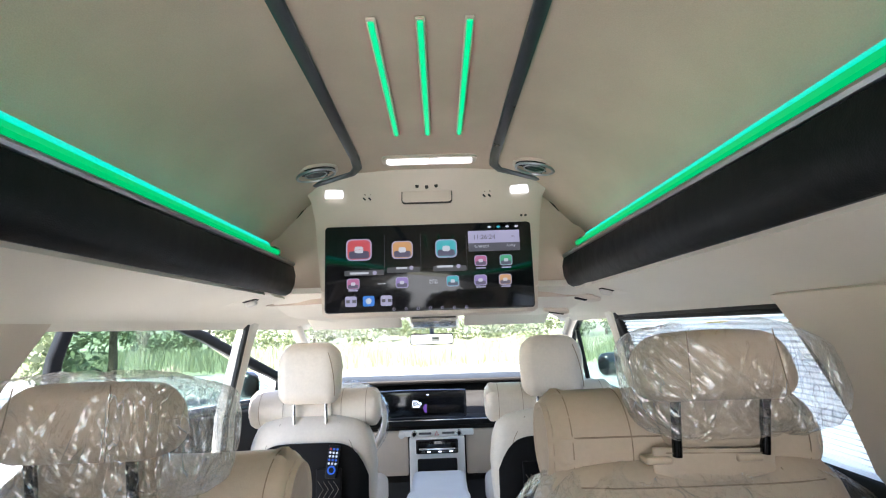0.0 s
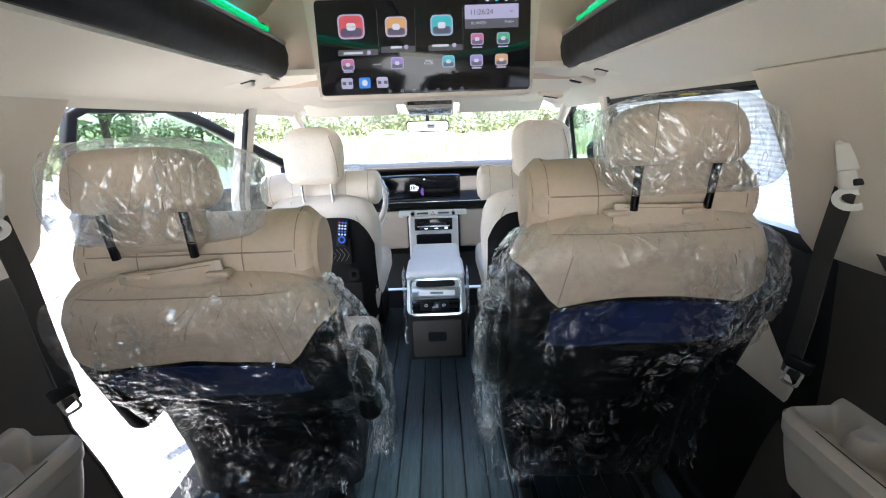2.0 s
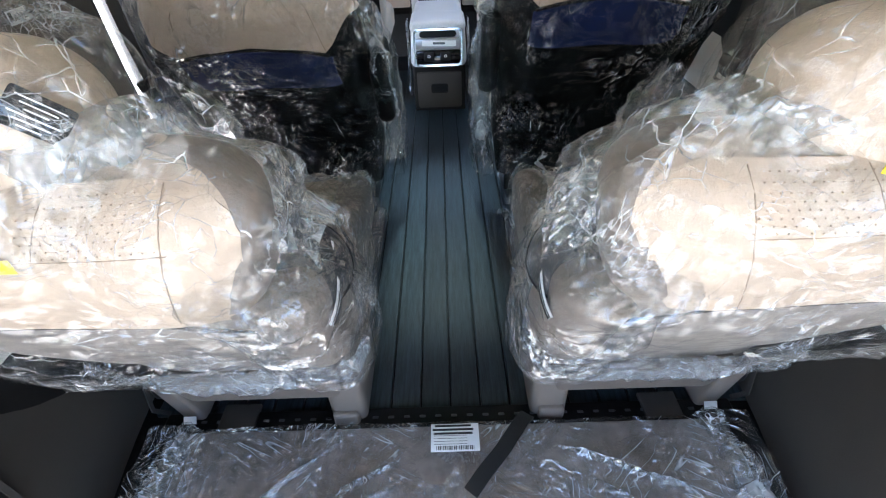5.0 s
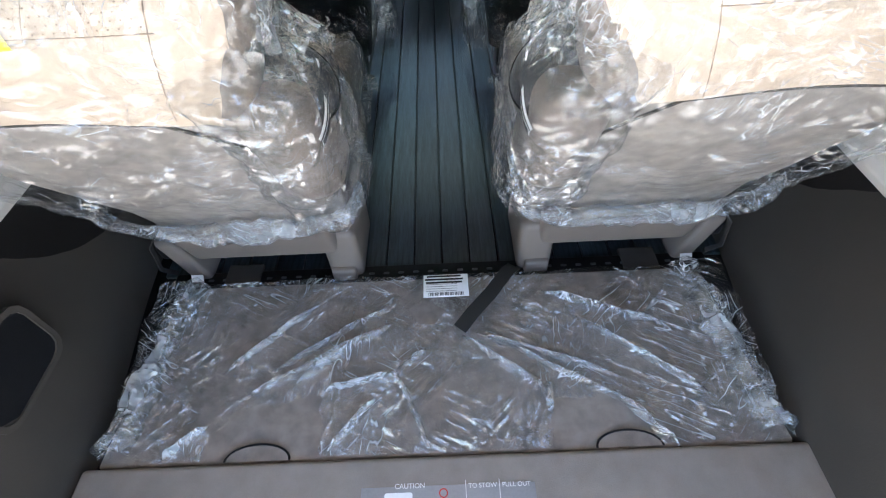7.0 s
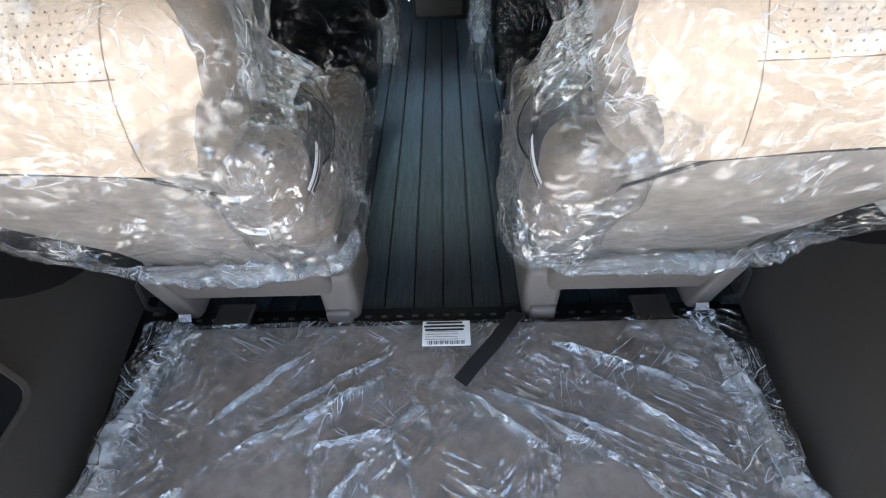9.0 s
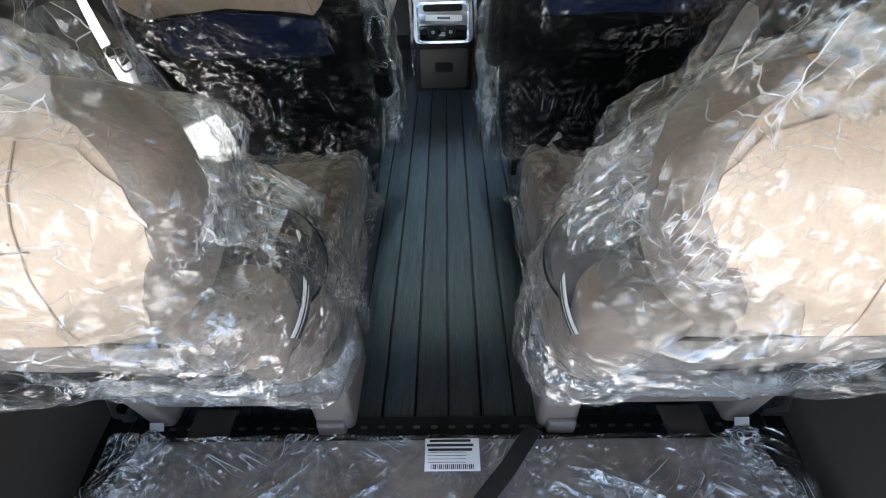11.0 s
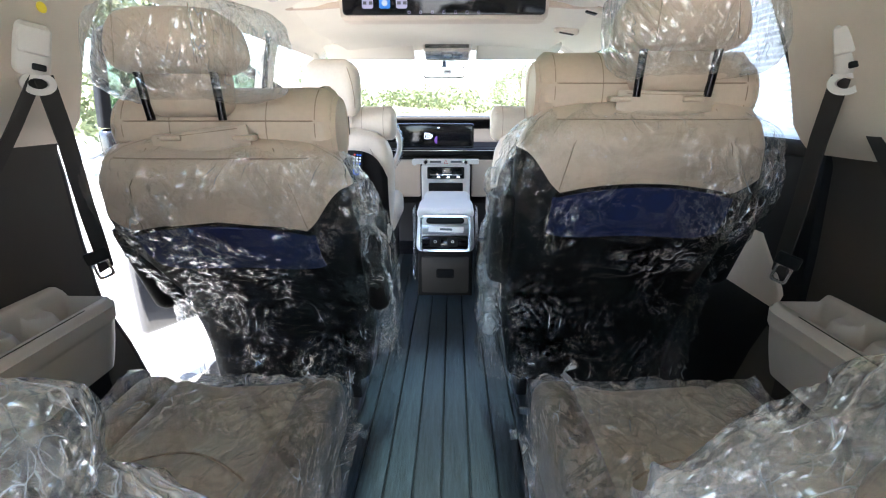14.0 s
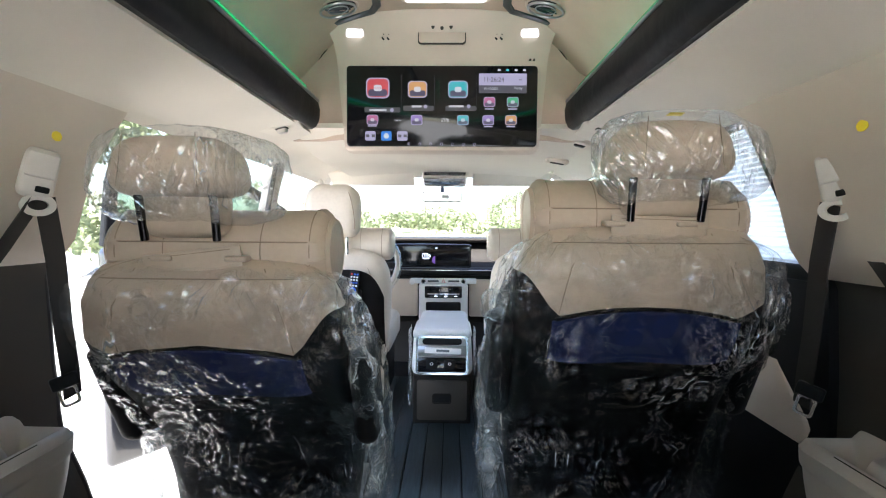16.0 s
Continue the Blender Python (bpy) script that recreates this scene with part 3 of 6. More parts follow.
def quarter_wall(s, name):
    """One side of the cabin behind the sliding door: dark lower panel, beige upper trim."""
    edge = lambda z: lerp_table([(0.0, 0.90), (0.5, 0.915), (0.80, 0.88), (0.86, 0.868), (1.07, 0.88), (1.22, 0.94)], z)[0]
    rise = lambda u: 0.09 * (1 - ease(0.15, 0.95, u))
    low = sheet(lambda u, v: Vector((s * (side_x(v * 0.85, -0.86 + u * (edge(v * 0.85) + 0.86))), -0.86 + u * (edge(v * 0.85) + 0.86), v * (0.85 + rise(u)))), 24, 20, thick=0.02 * s)
    wall = tagged(part(name, low, BROWNTRIM), "dark brown lower quarter trim with beige pillar trim above", "wall", kind="structure")
    def up(u, v):
        z = 0.85 + rise(u) + v * (0.37 - rise(u))
        y = -0.86 + u * (edge(z) + 0.86)
        inward = 0.018 * ease(0.86, 0.90, z)
        return Vector((s * (side_x(z) - inward - 0.02 * ease(0.5, 0.9, u) * (1 - v)), y, z))
    part("upper_trim", sheet(up, 30, 14, thick=0.03 * s), TRIM, wall, "beige pillar trim")
    seal = [(s * (side_x(z) + 0.012), edge(z) + 0.006, z) for z in [0.0 + i * 0.06 for i in range(21)]]
    part("door_seal", sweep(seal, ngon(0.013, 8), (s, 0, 0)), RUBBER, wall, "black rubber door seal")
    dot = (s * (side_x(1.11) - 0.034) if s < 0 else 0.728, 0.752 if s < 0 else 0.626, 1.112)
    part("yellow_dot", plate(ngon(0.010, 18), 0.002, m=pose(*dot, 0, 0, -s * 82)), YELLOW, wall, "round yellow sticker")
    return wall


wall_l = quarter_wall(-1, "wall_left")
# flat black plate paints the shade inside the pocket
part("pocket", plate(rrect(0.17, 0.13, 0.03), 0.004, m=pose(-side_x(0.25, -0.3) + 0.008, -0.235, 0.25, 0, 0, 90)), BLACK, wall_l, "storage pocket in the trim, its shade a flat black plate")
part("pocket_rim", ring_plate(rrect(0.19, 0.15, 0.035), 0.010, 0.008, pose(-side_x(0.25, -0.3) + 0.012, -0.235, 0.25, 0, 0, 90)), BROWNTRIM, wall_l)
wall_r = quarter_wall(1, "wall_right")
part("panel_gap", sweep([(side_x(0.05, -0.3) - 0.001, -0.17, 0.05), (side_x(0.2, -0.3) - 0.001, -0.21, 0.20), (side_x(0.5, -0.3) - 0.001, -0.30, 0.50)], ngon(0.0022, 6), (1, 0, 0)), BLACK, wall_r)


def speaker():
    g = thing("speaker_grille", pose(0.818, 0.64, 1.03, 0, 0, -80), "round beige perforated speaker grille in the pillar trim", "speaker")
    part("rim", ring_plate(ngon(0.060, 28, 0.05), 0.004, 0.006), TRIM, g)
    part("plate", plate(ngon(0.057, 28, 0.047), 0.004, m=pose(0, 0.003, 0)), TRIMG, g)
    bm = bmesh.new()
    for i in range(-7, 8):
        for j in range(-6, 7):
            x, z = i * 0.0075 + (j % 2) * 0.0037, j * 0.0068
            if (x / 0.053) ** 2 + (z / 0.043) ** 2 < 1:
                plate(ngon(0.0023, 6), 0.003, bm=bm, m=pose(x, 0.0015, z))
    tagged(part("holes", bm, BLACK, g), kind="stuff")


speaker()


def barcode_sticker(s, y, z):
    st = tagged(part("white_sticker", plate(rect(0.055, 0.028), 0.001), PAPER), "small white barcode sticker on the quarter trim", "sticker")
    st.matrix_basis = pose(s * (side_x(z) - 0.016), y, z, 0, 0, -90 * s)
    for i in range(9):
        part("barcode_bar", plate(rect(0.0016, 0.016), 0.0006, m=pose((-0.012 if s > 0 else -0.024) + i * (0.0032 if s > 0 else 0.001), -0.0006, 0.002)), INK, st)
    return st


st_l = barcode_sticker(-1, 0.60, 0.815)
text("sticker_words", "A17B", 0.017, pose(0.006, -0.0012, -0.002), INK, st_l)
barcode_sticker(1, 0.58, 0.80)


def roof():
    prof = [(0.0, 1.705), (0.12, 1.704), (0.235, 1.698), (0.36, 1.672), (0.45, 1.625), (0.52, 1.56), (0.56, 1.50), (0.575, 1.45), (0.57, 1.41), (0.50, 1.40)]
    full = [(-a, b) for a, b in reversed(prof)] + prof[1:]
    rows = [(-0.95, -0.09), (-0.7, -0.03), (-0.3, 0), (0.4, 0), (1.2, 0), (1.42, -0.004), (1.53, -0.02), (1.72, -0.05)]
    bm = sheet(lambda u, v: Vector((full[round(u * (len(full) - 1))][0], rows[round(v * 7)][0], full[round(u * (len(full) - 1))][1] + rows[round(v * 7)][1] * (1 if full[round(u * (len(full) - 1))][1] > 1.5 else 0.2))), len(full) - 1, 7)
    tagged(part("ceiling", bm, SUEDE, sharp=60), "beige suede ceiling of the raised roof", "ceiling", kind="structure")
    for s, nm in ((-1, "trim_cant_left"), (1, "trim_cant_right")):
        p = [(0.50, 1.302), (0.58, 1.285), (0.68, 1.255), (0.735, 1.228), (0.750, 1.212), (0.762, 1.199)]
        def fn(u, v):
            i = u * (len(p) - 1)
            a, b = p[int(i)], p[min(int(i) + 1, len(p) - 1)]
            f = i - int(i)
            y = -0.95 + v * 3.75
            k = ease(1.5, 2.7, y)
            return Vector((s * (a[0] + (b[0] - a[0]) * f), y, a[1] + (b[1] - a[1]) * f - 0.006 * k))
        tagged(part(nm, sheet(fn, 10, 24, thick=0.02), HEADLINER, sharp=60), "cream headliner panel along the side of the roof", "trim", kind="structure")
    # low front roof and the step up to the raised one
    low = sheet(lambda u, v: Vector(((u - 0.5) * 1.10, 1.57 + v * 1.20, 1.268 - 0.016 * v - 0.02 * (2 * u - 1) ** 2 * ease(0.0, 0.3, v) + 0.045 * (1 - ease(0.0, 0.16, v)))), 12, 10, thick=0.02)
    tagged(part("ceiling_front", low, HEADLINER), "cream cloth headliner over the front seats", "ceiling", kind="structure")
    def step(u, v):
        x = (u - 0.5) * 1.16
        z = 1.262 + v * 0.458
        return Vector((x, 1.625 + 0.05 * ease(0.35, 0.5, abs(x)) - 0.02 * v, z))
    tagged(part("wall_roof_step", sheet(step, 20, 14, thick=0.02), SUEDE), "beige lining where the raised roof steps down", "wall", kind="structure")
    rear = sheet(lambda u, v: Vector(((u - 0.5) * 1.5, -0.95, 1.50 + v * 0.22)), 4, 2, thick=0.03)
    tagged(part("wall_tail_header", rear, HEADLINER), "cream header over the open tailgate", "wall", kind="structure")


roof()


def body_shell():
    """Outer roof and rear body sides of the van: they shade the cabin."""
    def top(u, v):
        x = (u - 0.5) * 1.94
        z = 1.80 - 0.10 * abs(2 * u - 1) ** 3 - 0.38 * ease(0.80, 1.0, abs(2 * u - 1))
        return Vector((x, -1.0 + v * 2.85, min(z, max(1.31, z - 0.45 * ease(0.86, 1.0, v)))))
    tagged(part("roof_shell", sheet(top, 24, 20, thick=0.01), PAINT), "dark painted raised outer roof of the van", "roof", kind="structure")
    for s, nm in ((-1, "wall_outer_left"), (1, "wall_outer_right")):
        y1 = 0.86
        side = sheet(lambda u, v: Vector((s * (0.985 - 0.09 * ease(0.8, 1.35, v * 1.75 - 0.35)), -1.0 + u * (1.0 + y1), -0.35 + v * 1.75)), 6, 10, thick=0.01)
        tagged(part(nm, side, PAINT), "dark painted rear body side of the van", "body side", kind="structure")


body_shell()


def tailgate():
    """The open tailgate, swung up over the rear: out of view, added to hold back sky light."""
    t = thing("tailgate", pose(0, -1.0, 1.74, 12, 0, 0), "dark open tailgate swung up over the rear of the van", "tailgate")
    part("panel", rbox(1.46, 1.05, 0.05, 0.02, (2, 2, 1), at=(0, -0.53, 0)), PAINT, t)
    part("inner_trim", rbox(1.30, 0.90, 0.02, 0.008, at=(0, -0.53, -0.034)), DARKTRIM, t)


tailgate()


def roof_beam(s):
    b = thing("roof_beam", pose(0, 0, 0), "black padded roof side beam with a silver lip and a mood light strip", "roof beam", "roof side beams")
    prof = [(0.505, 1.292), (0.480, 1.288), (0.463, 1.298), (0.452, 1.325), (0.449, 1.36), (0.455, 1.385), (0.47, 1.395), (0.505, 1.397)]
    n = 30
    ys = [-0.90 + 2.46 * i / n for i in range(n + 1)] + [1.575, 1.585]
    rings = []
    for i, y in enumerate(ys):
        k = 1 if i <= n else (0.9 if i == n + 1 else 0.6)
        rings.append([Vector((s * (0.485 + (x - 0.485) * k), y, 1.345 + (z - 1.345) * k)) for x, z in prof])
    part("body", loft(rings), BEAM, b, "black padded beam")
    part("lip", sweep([(s * 0.461, y, 1.395) for y in (-0.9, 0.3, 1.57)], ngon(0.0075, 8)), SILVER, b, "silver edge strip")
    part("light_strip", sweep([(s * 0.526, y, 1.450) for y in (-0.9, 0.3, 1.50)], ngon(0.012, 12)), LED, b, "glowing teal light strip")
    # no lamp of its own: the strip's wash is put in as emission
    part("cove", sweep([(s * 0.500, y, 1.416) for y in (-0.9, 0.3, 1.50)], [(s * 0.020, -0.014), (-s * 0.018, 0.006), (-s * 0.020, 0.014), (s * 0.022, -0.004)]), LEDWASH, b, "cove with the strip's green wash painted as glow")
    part("strip_end", rbox(0.03, 0.05, 0.04, 0.008, at=(s * 0.513, 1.535, 1.43)), material("strip_end", (0.10, 0.07, 0.05), 0.4), b)
    return b


roof_beam(-1)
roof_beam(1)


def ceiling_trim():
    for s in (-1, 1):
        pts = [(s * 0.217, -0.8, 1.694), (s * 0.217, 0.4, 1.694), (s * 0.217, 1.38, 1.694), (s * 0.222, 1.455, 1.69), (s * 0.245, 1.49, 1.683), (s * 0.33, 1.505, 1.664), (s * 0.425, 1.52, 1.642)]
        r = sweep(pts, rrect(0.030, 0.014, 0.005, 2))
        tagged(part("ceiling_rail", r, GUNMETAL), "satin grey metal trim rail along the ceiling", "trim rail", "ceiling rails")
    for x in (-0.073, 0.013, 0.100):
        l = thing("light_bar", pose(x, 0.975, 1.6985), "slim glowing mood light bar set in the ceiling", "light bar", "ceiling light bars")
        part("housing", rbox(0.018, 0.50, 0.006, 0.003, k=2), TRIM, l)
        part("lens", rbox(0.011, 0.49, 0.006, 0.003, k=2, at=(0, 0, -0.004)), LEDBAR, l)
    lamp = thing("ceiling_lamp", pose(0.013, 1.415, 1.697), "lit white two-section reading lamp in the ceiling", "ceiling lamp")
    part("frame", plate(rrect(0.30, 0.062, 0.02), 0.012, m=pose(0, 0, -0.006, 90)), TRIM, lamp)
    for s in (-1, 1):
        part("lens", plate(rrect(0.134, 0.046, 0.012), 0.006, m=pose(s * 0.068, 0, -0.010, 90)), LAMPW, lamp)
    for s in (-1, 1):
        v = thing("air_vent", pose(s * 0.35, 1.425, 1.669, 0, s * 12, 0), "round black ceiling air vent with a silver ring", "air vent", "ceiling air vents")
        part("bezel", ring_plate(ngon(0.072, 32, 0.058), 0.007, 0.008, pose(0, 0, -0.006, 90)), TRIM, v)
        part("ring", sweep([(0.060 * math.cos(2 * math.pi * i / 32), 0.047 * math.sin(2 * math.pi * i / 32), -0.013) for i in range(33)], ngon(0.0045, 8), (0, 0, 1)), SILVER, v)
        part("inner_ring", sweep([(0.034 * math.cos(2 * math.pi * i / 28), 0.026 * math.sin(2 * math.pi * i / 28), -0.012) for i in range(29)], ngon(0.002, 6), (0, 0, 1)), SILVER, v)
        part("well", plate(ngon(0.062, 32, 0.049), 0.004, m=pose(0, 0, -0.003, 90)), BLACK, v)
        for k in (-1, 0, 1):
            part("blade", rbox(0.085 - 0.02 * abs(k), 0.003, 0.007, 0.001, k=1, at=(0, 0, 0)), GUNMETAL, v).matrix_basis = pose(0, k * 0.020, -0.009, 35, 0, 18)


ceiling_trim()


# ---- screen console hanging at the roof step ----
def screen_console():
    c = thing("screen_console", pose(0, 1.545, 0), "beige roof console holding a wide black media screen", "media console")
    # outline: wide at the ceiling, narrower at the screen
    tab = [(1.206, 0.330, 0.03), (1.212, 0.347, 0.006), (1.222, 0.358, 0.0), (1.30, 0.364, 0.0), (1.45, 0.378, 0.0), (1.54, 0.385, -0.004), (1.60, 0.395, -0.018), (1.64, 0.412, -0.032), (1.665, 0.43, -0.045), (1.69, 0.432, -0.055)]
    def ring(z, hw, y):
        q = []
        n = 14
        for i in range(n + 1):
            x = -hw + 2 * hw * i / n
            q.append(Vector((x, y + 0.012 * (abs(x) / hw) ** 8 + 0.010 * (x / hw) ** 2, z)))
        q += [Vector((hw + 0.005, 0.07, z)), Vector((-hw - 0.005, 0.07, z))]
        return q
    part("shell", loft([ring(*t) for t in tab]), TRIM, c, "beige moulded shell")
    part("screen", plate(rrect(0.69, 0.288, 0.012), 0.012, m=pose(0, -0.008, 1.368), bevel=0.002), GLOSSBLACK, c, "switched-on black glass screen")
    for s in (-1, 1):
        l = part("side_lamp", rbox(0.062, 0.014, 0.034, 0.008, at=(0, 0, 0)), LAMPW, c, "lit white corner lamp")
        l.matrix_basis = pose(s * 0.312, -0.022, 1.622, -22, 0, 0)
        for i in range(2):
            for j in range(3):
                h = part("slot", rbox(0.012, 0.006, 0.005, 0.002, k=1), BLACK, c)
                h.matrix_basis = pose(s * (0.193 + i * 0.018), -0.019, 1.603 + j * 0.017, -20, 45, 0)
    u = part("control_unit", plate(rrect(0.165, 0.078, 0.010), 0.012, m=pose(0, -0.028, 1.618, -18), bevel=0.003), TRIM, c, "beige rear control pad")
    part("pad_gap", ring_plate(rrect(0.170, 0.083, 0.012), 0.003, 0.006, pose(0, -0.0265, 1.618, -18)), BROWNTRIM, c)
    for i in (-1, 0, 1):
        part("knob", plate(ngon(0.006, 10), 0.006, m=pose(i * 0.032, -0.034, 1.64 - 0.004 * (i == 0), -18)), BROWNTRIM, u)
    for i in (0, 1):
        part("sensor", plate(ngon(0.004, 10), 0.004, m=pose(0.318 + i * 0.014, -0.004, 1.535)), BROWNTRIM, c)
    return c


console = screen_console()


def screen_picture(c):
    """Tiles on the media screen: flat lit shapes, 3 mm in front of the glass."""
    y = -0.0095
    def lit(name, colour, k=1.0):
        return glow("lit_" + name, colour, k * 0.10)
    WH, RED, OR, TEAL, VIO, GRN, BLU = lit("white", (0.8, 0.82, 0.9)), lit("red", (0.75, 0.10, 0.12)), lit("orange", (0.8, 0.42, 0.16)), lit("teal", (0.05, 0.55, 0.62)), lit("violet", (0.36, 0.25, 0.62)), lit("green", (0.05, 0.5, 0.24)), lit("blue", (0.03, 0.25, 0.85))
    SLATE = lit("slate_violet", (0.10, 0.09, 0.16))
    GREY, PINK, LIL = lit("grey", (0.07, 0.07, 0.08)), lit("pink", (0.6, 0.16, 0.36)), lit("lilac", (0.55, 0.52, 0.75))
    X = lambda px: (px - 540) / 820 * 0.69
    Z = lambda py: 1.368 - (py - 455) / 330 * 0.288
    def icon(px, py, size, col):
        part("icon_rim", ring_plate(rrect(size, size * 0.86, size * 0.2), size * 0.05, 0.0006, pose(X(px), y - 0.0004, Z(py))), LIL, c)
        part("icon", plate(rrect(size * 0.9, size * 0.76, size * 0.16), 0.0006, m=pose(X(px), y, Z(py))), col, c)
        part("icon_shade", plate(rrect(size * 0.80, size * 0.30, size * 0.10), 0.0006, m=pose(X(px), y - 0.0005, Z(py) - size * 0.2)), SLATE, c)
        part("icon_core", plate(rrect(size * 0.34, size * 0.26, size * 0.08), 0.0006, m=pose(X(px), y - 0.0010, Z(py))), WH, c)
    icon(265, 382, 0.085, RED)
    icon(436, 387, 0.070, OR)
    icon(610, 387, 0.072, TEAL)
    for px, py, col in ((745, 438, PINK), (845, 438, GRN), (741, 512, VIO), (838, 512, OR), (242, 512, PINK), (433, 512, VIO), (632, 512, TEAL)):
        icon(px, py, 0.042, col)
    for px, w in ((285, 0.10), (440, 0.085), (622, 0.085)):
        part("tile_edge", plate(rect(0.0012, 0.125), 0.0005, m=pose(X(px) + w * 0.68, y, Z(400))), GREY, c)
        part("name_bar", plate(rrect(w * 1.3, 0.018, 0.004), 0.0005, m=pose(X(px), y, Z(464 if px > 300 else 471))), GREY, c)
    part("tile_glint", plate(rect(0.03, 0.004), 0.0006, m=pose(X(262), y - 0.001, Z(382))), RED, c)
    part("clock_panel", plate(rect(0.172, 0.042), 0.0005, m=pose(X(801), y, Z(346))), LIL, c)
    part("date_panel", plate(rect(0.172, 0.028), 0.0005, m=pose(X(801), y, Z(386))), lit("slate", (0.10, 0.10, 0.13)), c)
    T = lambda px, py: pose(X(px), y - 0.0012, Z(py))
    text("clock_digits", "11:26:24", 0.022, T(762, 348), INK, c)
    text("clock_digits", "AM", 0.008, T(876, 348), INK, c)
    text("date_digits", "01/10/2021", 0.011, T(752, 384), WH, c)
    text("date_digits", "Friday", 0.012, T(868, 382), WH, c)
    text("tile_words", "MEDIA", 0.009, T(556, 508), WH, c)
    text("tile_words", "PLAYER", 0.009, T(556, 517), WH, c)
    text("tile_words", "Internet", 0.008, T(353, 514), WH, c)
    for px, py, w in ((273, 472, 0.062), (440, 457, 0.036), (610, 456, 0.054)):
        part("name_mark", plate(rect(w, 0.007), 0.0006, m=pose(X(px) - 0.006, y - 0.0008, Z(py))), WH, c)
        part("name_badge", plate(ngon(0.007, 12), 0.0006, m=pose(X(px) + w * 0.72, y - 0.0008, Z(py))), LIL, c)
    for px, py in ((745, 466), (845, 466), (741, 538), (838, 538), (242, 537)):
        part("name_mark", plate(rect(0.032, 0.004), 0.0005, m=pose(X(px), y, Z(py))), LIL, c)
    for px, col in ((233, LIL), (302, BLU), (371, LIL)):
        part("dock_icon", plate(rrect(0.038, 0.034, 0.006), 0.0005, m=pose(X(px), y, Z(578))), col, c)
    part("dock_mark", plate(ngon(0.010, 14), 0.0006, m=pose(X(302), y - 0.0006, Z(578))), WH, c)
    for px in (222, 246, 360, 384):
        part("dock_hole", plate(rect(0.012, 0.010), 0.0006, m=pose(X(px), y - 0.0006, Z(578))), GREY, c)
    for i in range(7):
        part("nav_mark", ring_plate(ngon(0.005, 10), 0.0014, 0.0005, pose(X(400 + i * 47), y, Z(611))), LIL, c)
    for i in range(4):
        part("status_mark", plate(ngon(0.006, 10, 0.004), 0.0005, m=pose(X(785 + i * 36), y, Z(308))), (TEAL if i == 1 else WH), c)


screen_picture(console)


# ---- seats ----
def section(z, yr, yf, hw, n=40, p=3.6, shift=None):
    """A rounded cross-section of a backrest."""
    q = []
    yc, d = (yr + yf) / 2, (yf - yr) / 2
    for i in range(n):
        a = 2 * math.pi * i / n
        c, s = math.cos(a), math.sin(a)
        x = hw * math.copysign(abs(c) ** (2 / p), c)
        y = yc + d * math.copysign(abs(s) ** (2 / p), s)
        q.append(Vector((x, y, z)))
    return q


def rear_y(table, x, z):
    yr, yf, hw = lerp_table(table, z)
    k = max(0.0, 1 - min(1, abs(x) / hw) ** 3.6) ** (1 / 3.6)
    return (yr + yf) / 2 - (yf - yr) / 2 * k


def back_body(table, border, z0, z1, steps, puff=0.004, seed=0):
    """Backrest between two heights; border(x) lifts the seam at the end where it says so."""
    rings = []
    for j in range(steps + 1):
        f = j / steps
        z = z0 + (z1 - z0) * f
        yr, yf, hw = lerp_table(table, z)
        ring = section(z, yr, yf, hw)
        for v in ring:
            lift = border(v.x, f)
            v.z += lift
            if lift:
                a = lerp_table(table, v.z)
                k = (v.y - (yr + yf) / 2) / max(1e-6, (yf - yr) / 2)
                v.y = (a[0] + a[1]) / 2 + k * (a[1] - a[0]) / 2
            w = noise.noise(Vector((v.x * 7 + seed, v.y * 7, v.z * 7))) * puff
            v.y += w
            v.x += w * 0.6
        rings.append(ring)
    return loft(rings)


def seam(table, pts, r=0.0013, off=0.0006):
    return sweep([(x, rear_y(table, x, z) - off, z) for x, z in pts], ngon(r, 6), (0, -1, 0))


def film_cover(table, z0, z1, grow, seed, nu=200, nv=130, loose=1.0, flare=0.0, side=0.0, lift=None):
    """Loose film bag round a backrest, open below."""
    def fn(u, v):
        z = z0 + (z1 - z0) * v
        yr, yf, hw = lerp_table(table, z)
        cap = ease(0.90, 1.0, v)
        a = 2 * math.pi * u
        c, s = math.cos(a), math.sin(a)
        fl = flare * (1 - v) ** 2 + abs(side) * ease(0.5, 0.95, c * math.copysign(1, side)) * (1 - ease(0.72, 0.92, v))
        g = grow + fl + loose * (wrinkle((c * hw * 1.4, s * 0.25, z), 1.0, seed) + 0.012 * noise.noise(Vector((c * 3 + seed, s * 3, z * 5))))
        x = (hw + g) * (1 - 0.25 * cap) * math.copysign(abs(c) ** 0.62, c)
        y = (yr + yf) / 2 + ((yf - yr) / 2 + g) * (1 - 0.5 * cap) * math.copysign(abs(s) ** 0.62, s)
        zz = z + 0.012 * noise.noise(Vector((c * 4, s * 4, seed + v * 3))) * (1 + 2 * (v < 0.02))
        if lift:
            zz += lift(x) * (1 - v) ** 2
        return Vector((x, y, zz))
    return sheet(fn, nu, nv, closed=True)


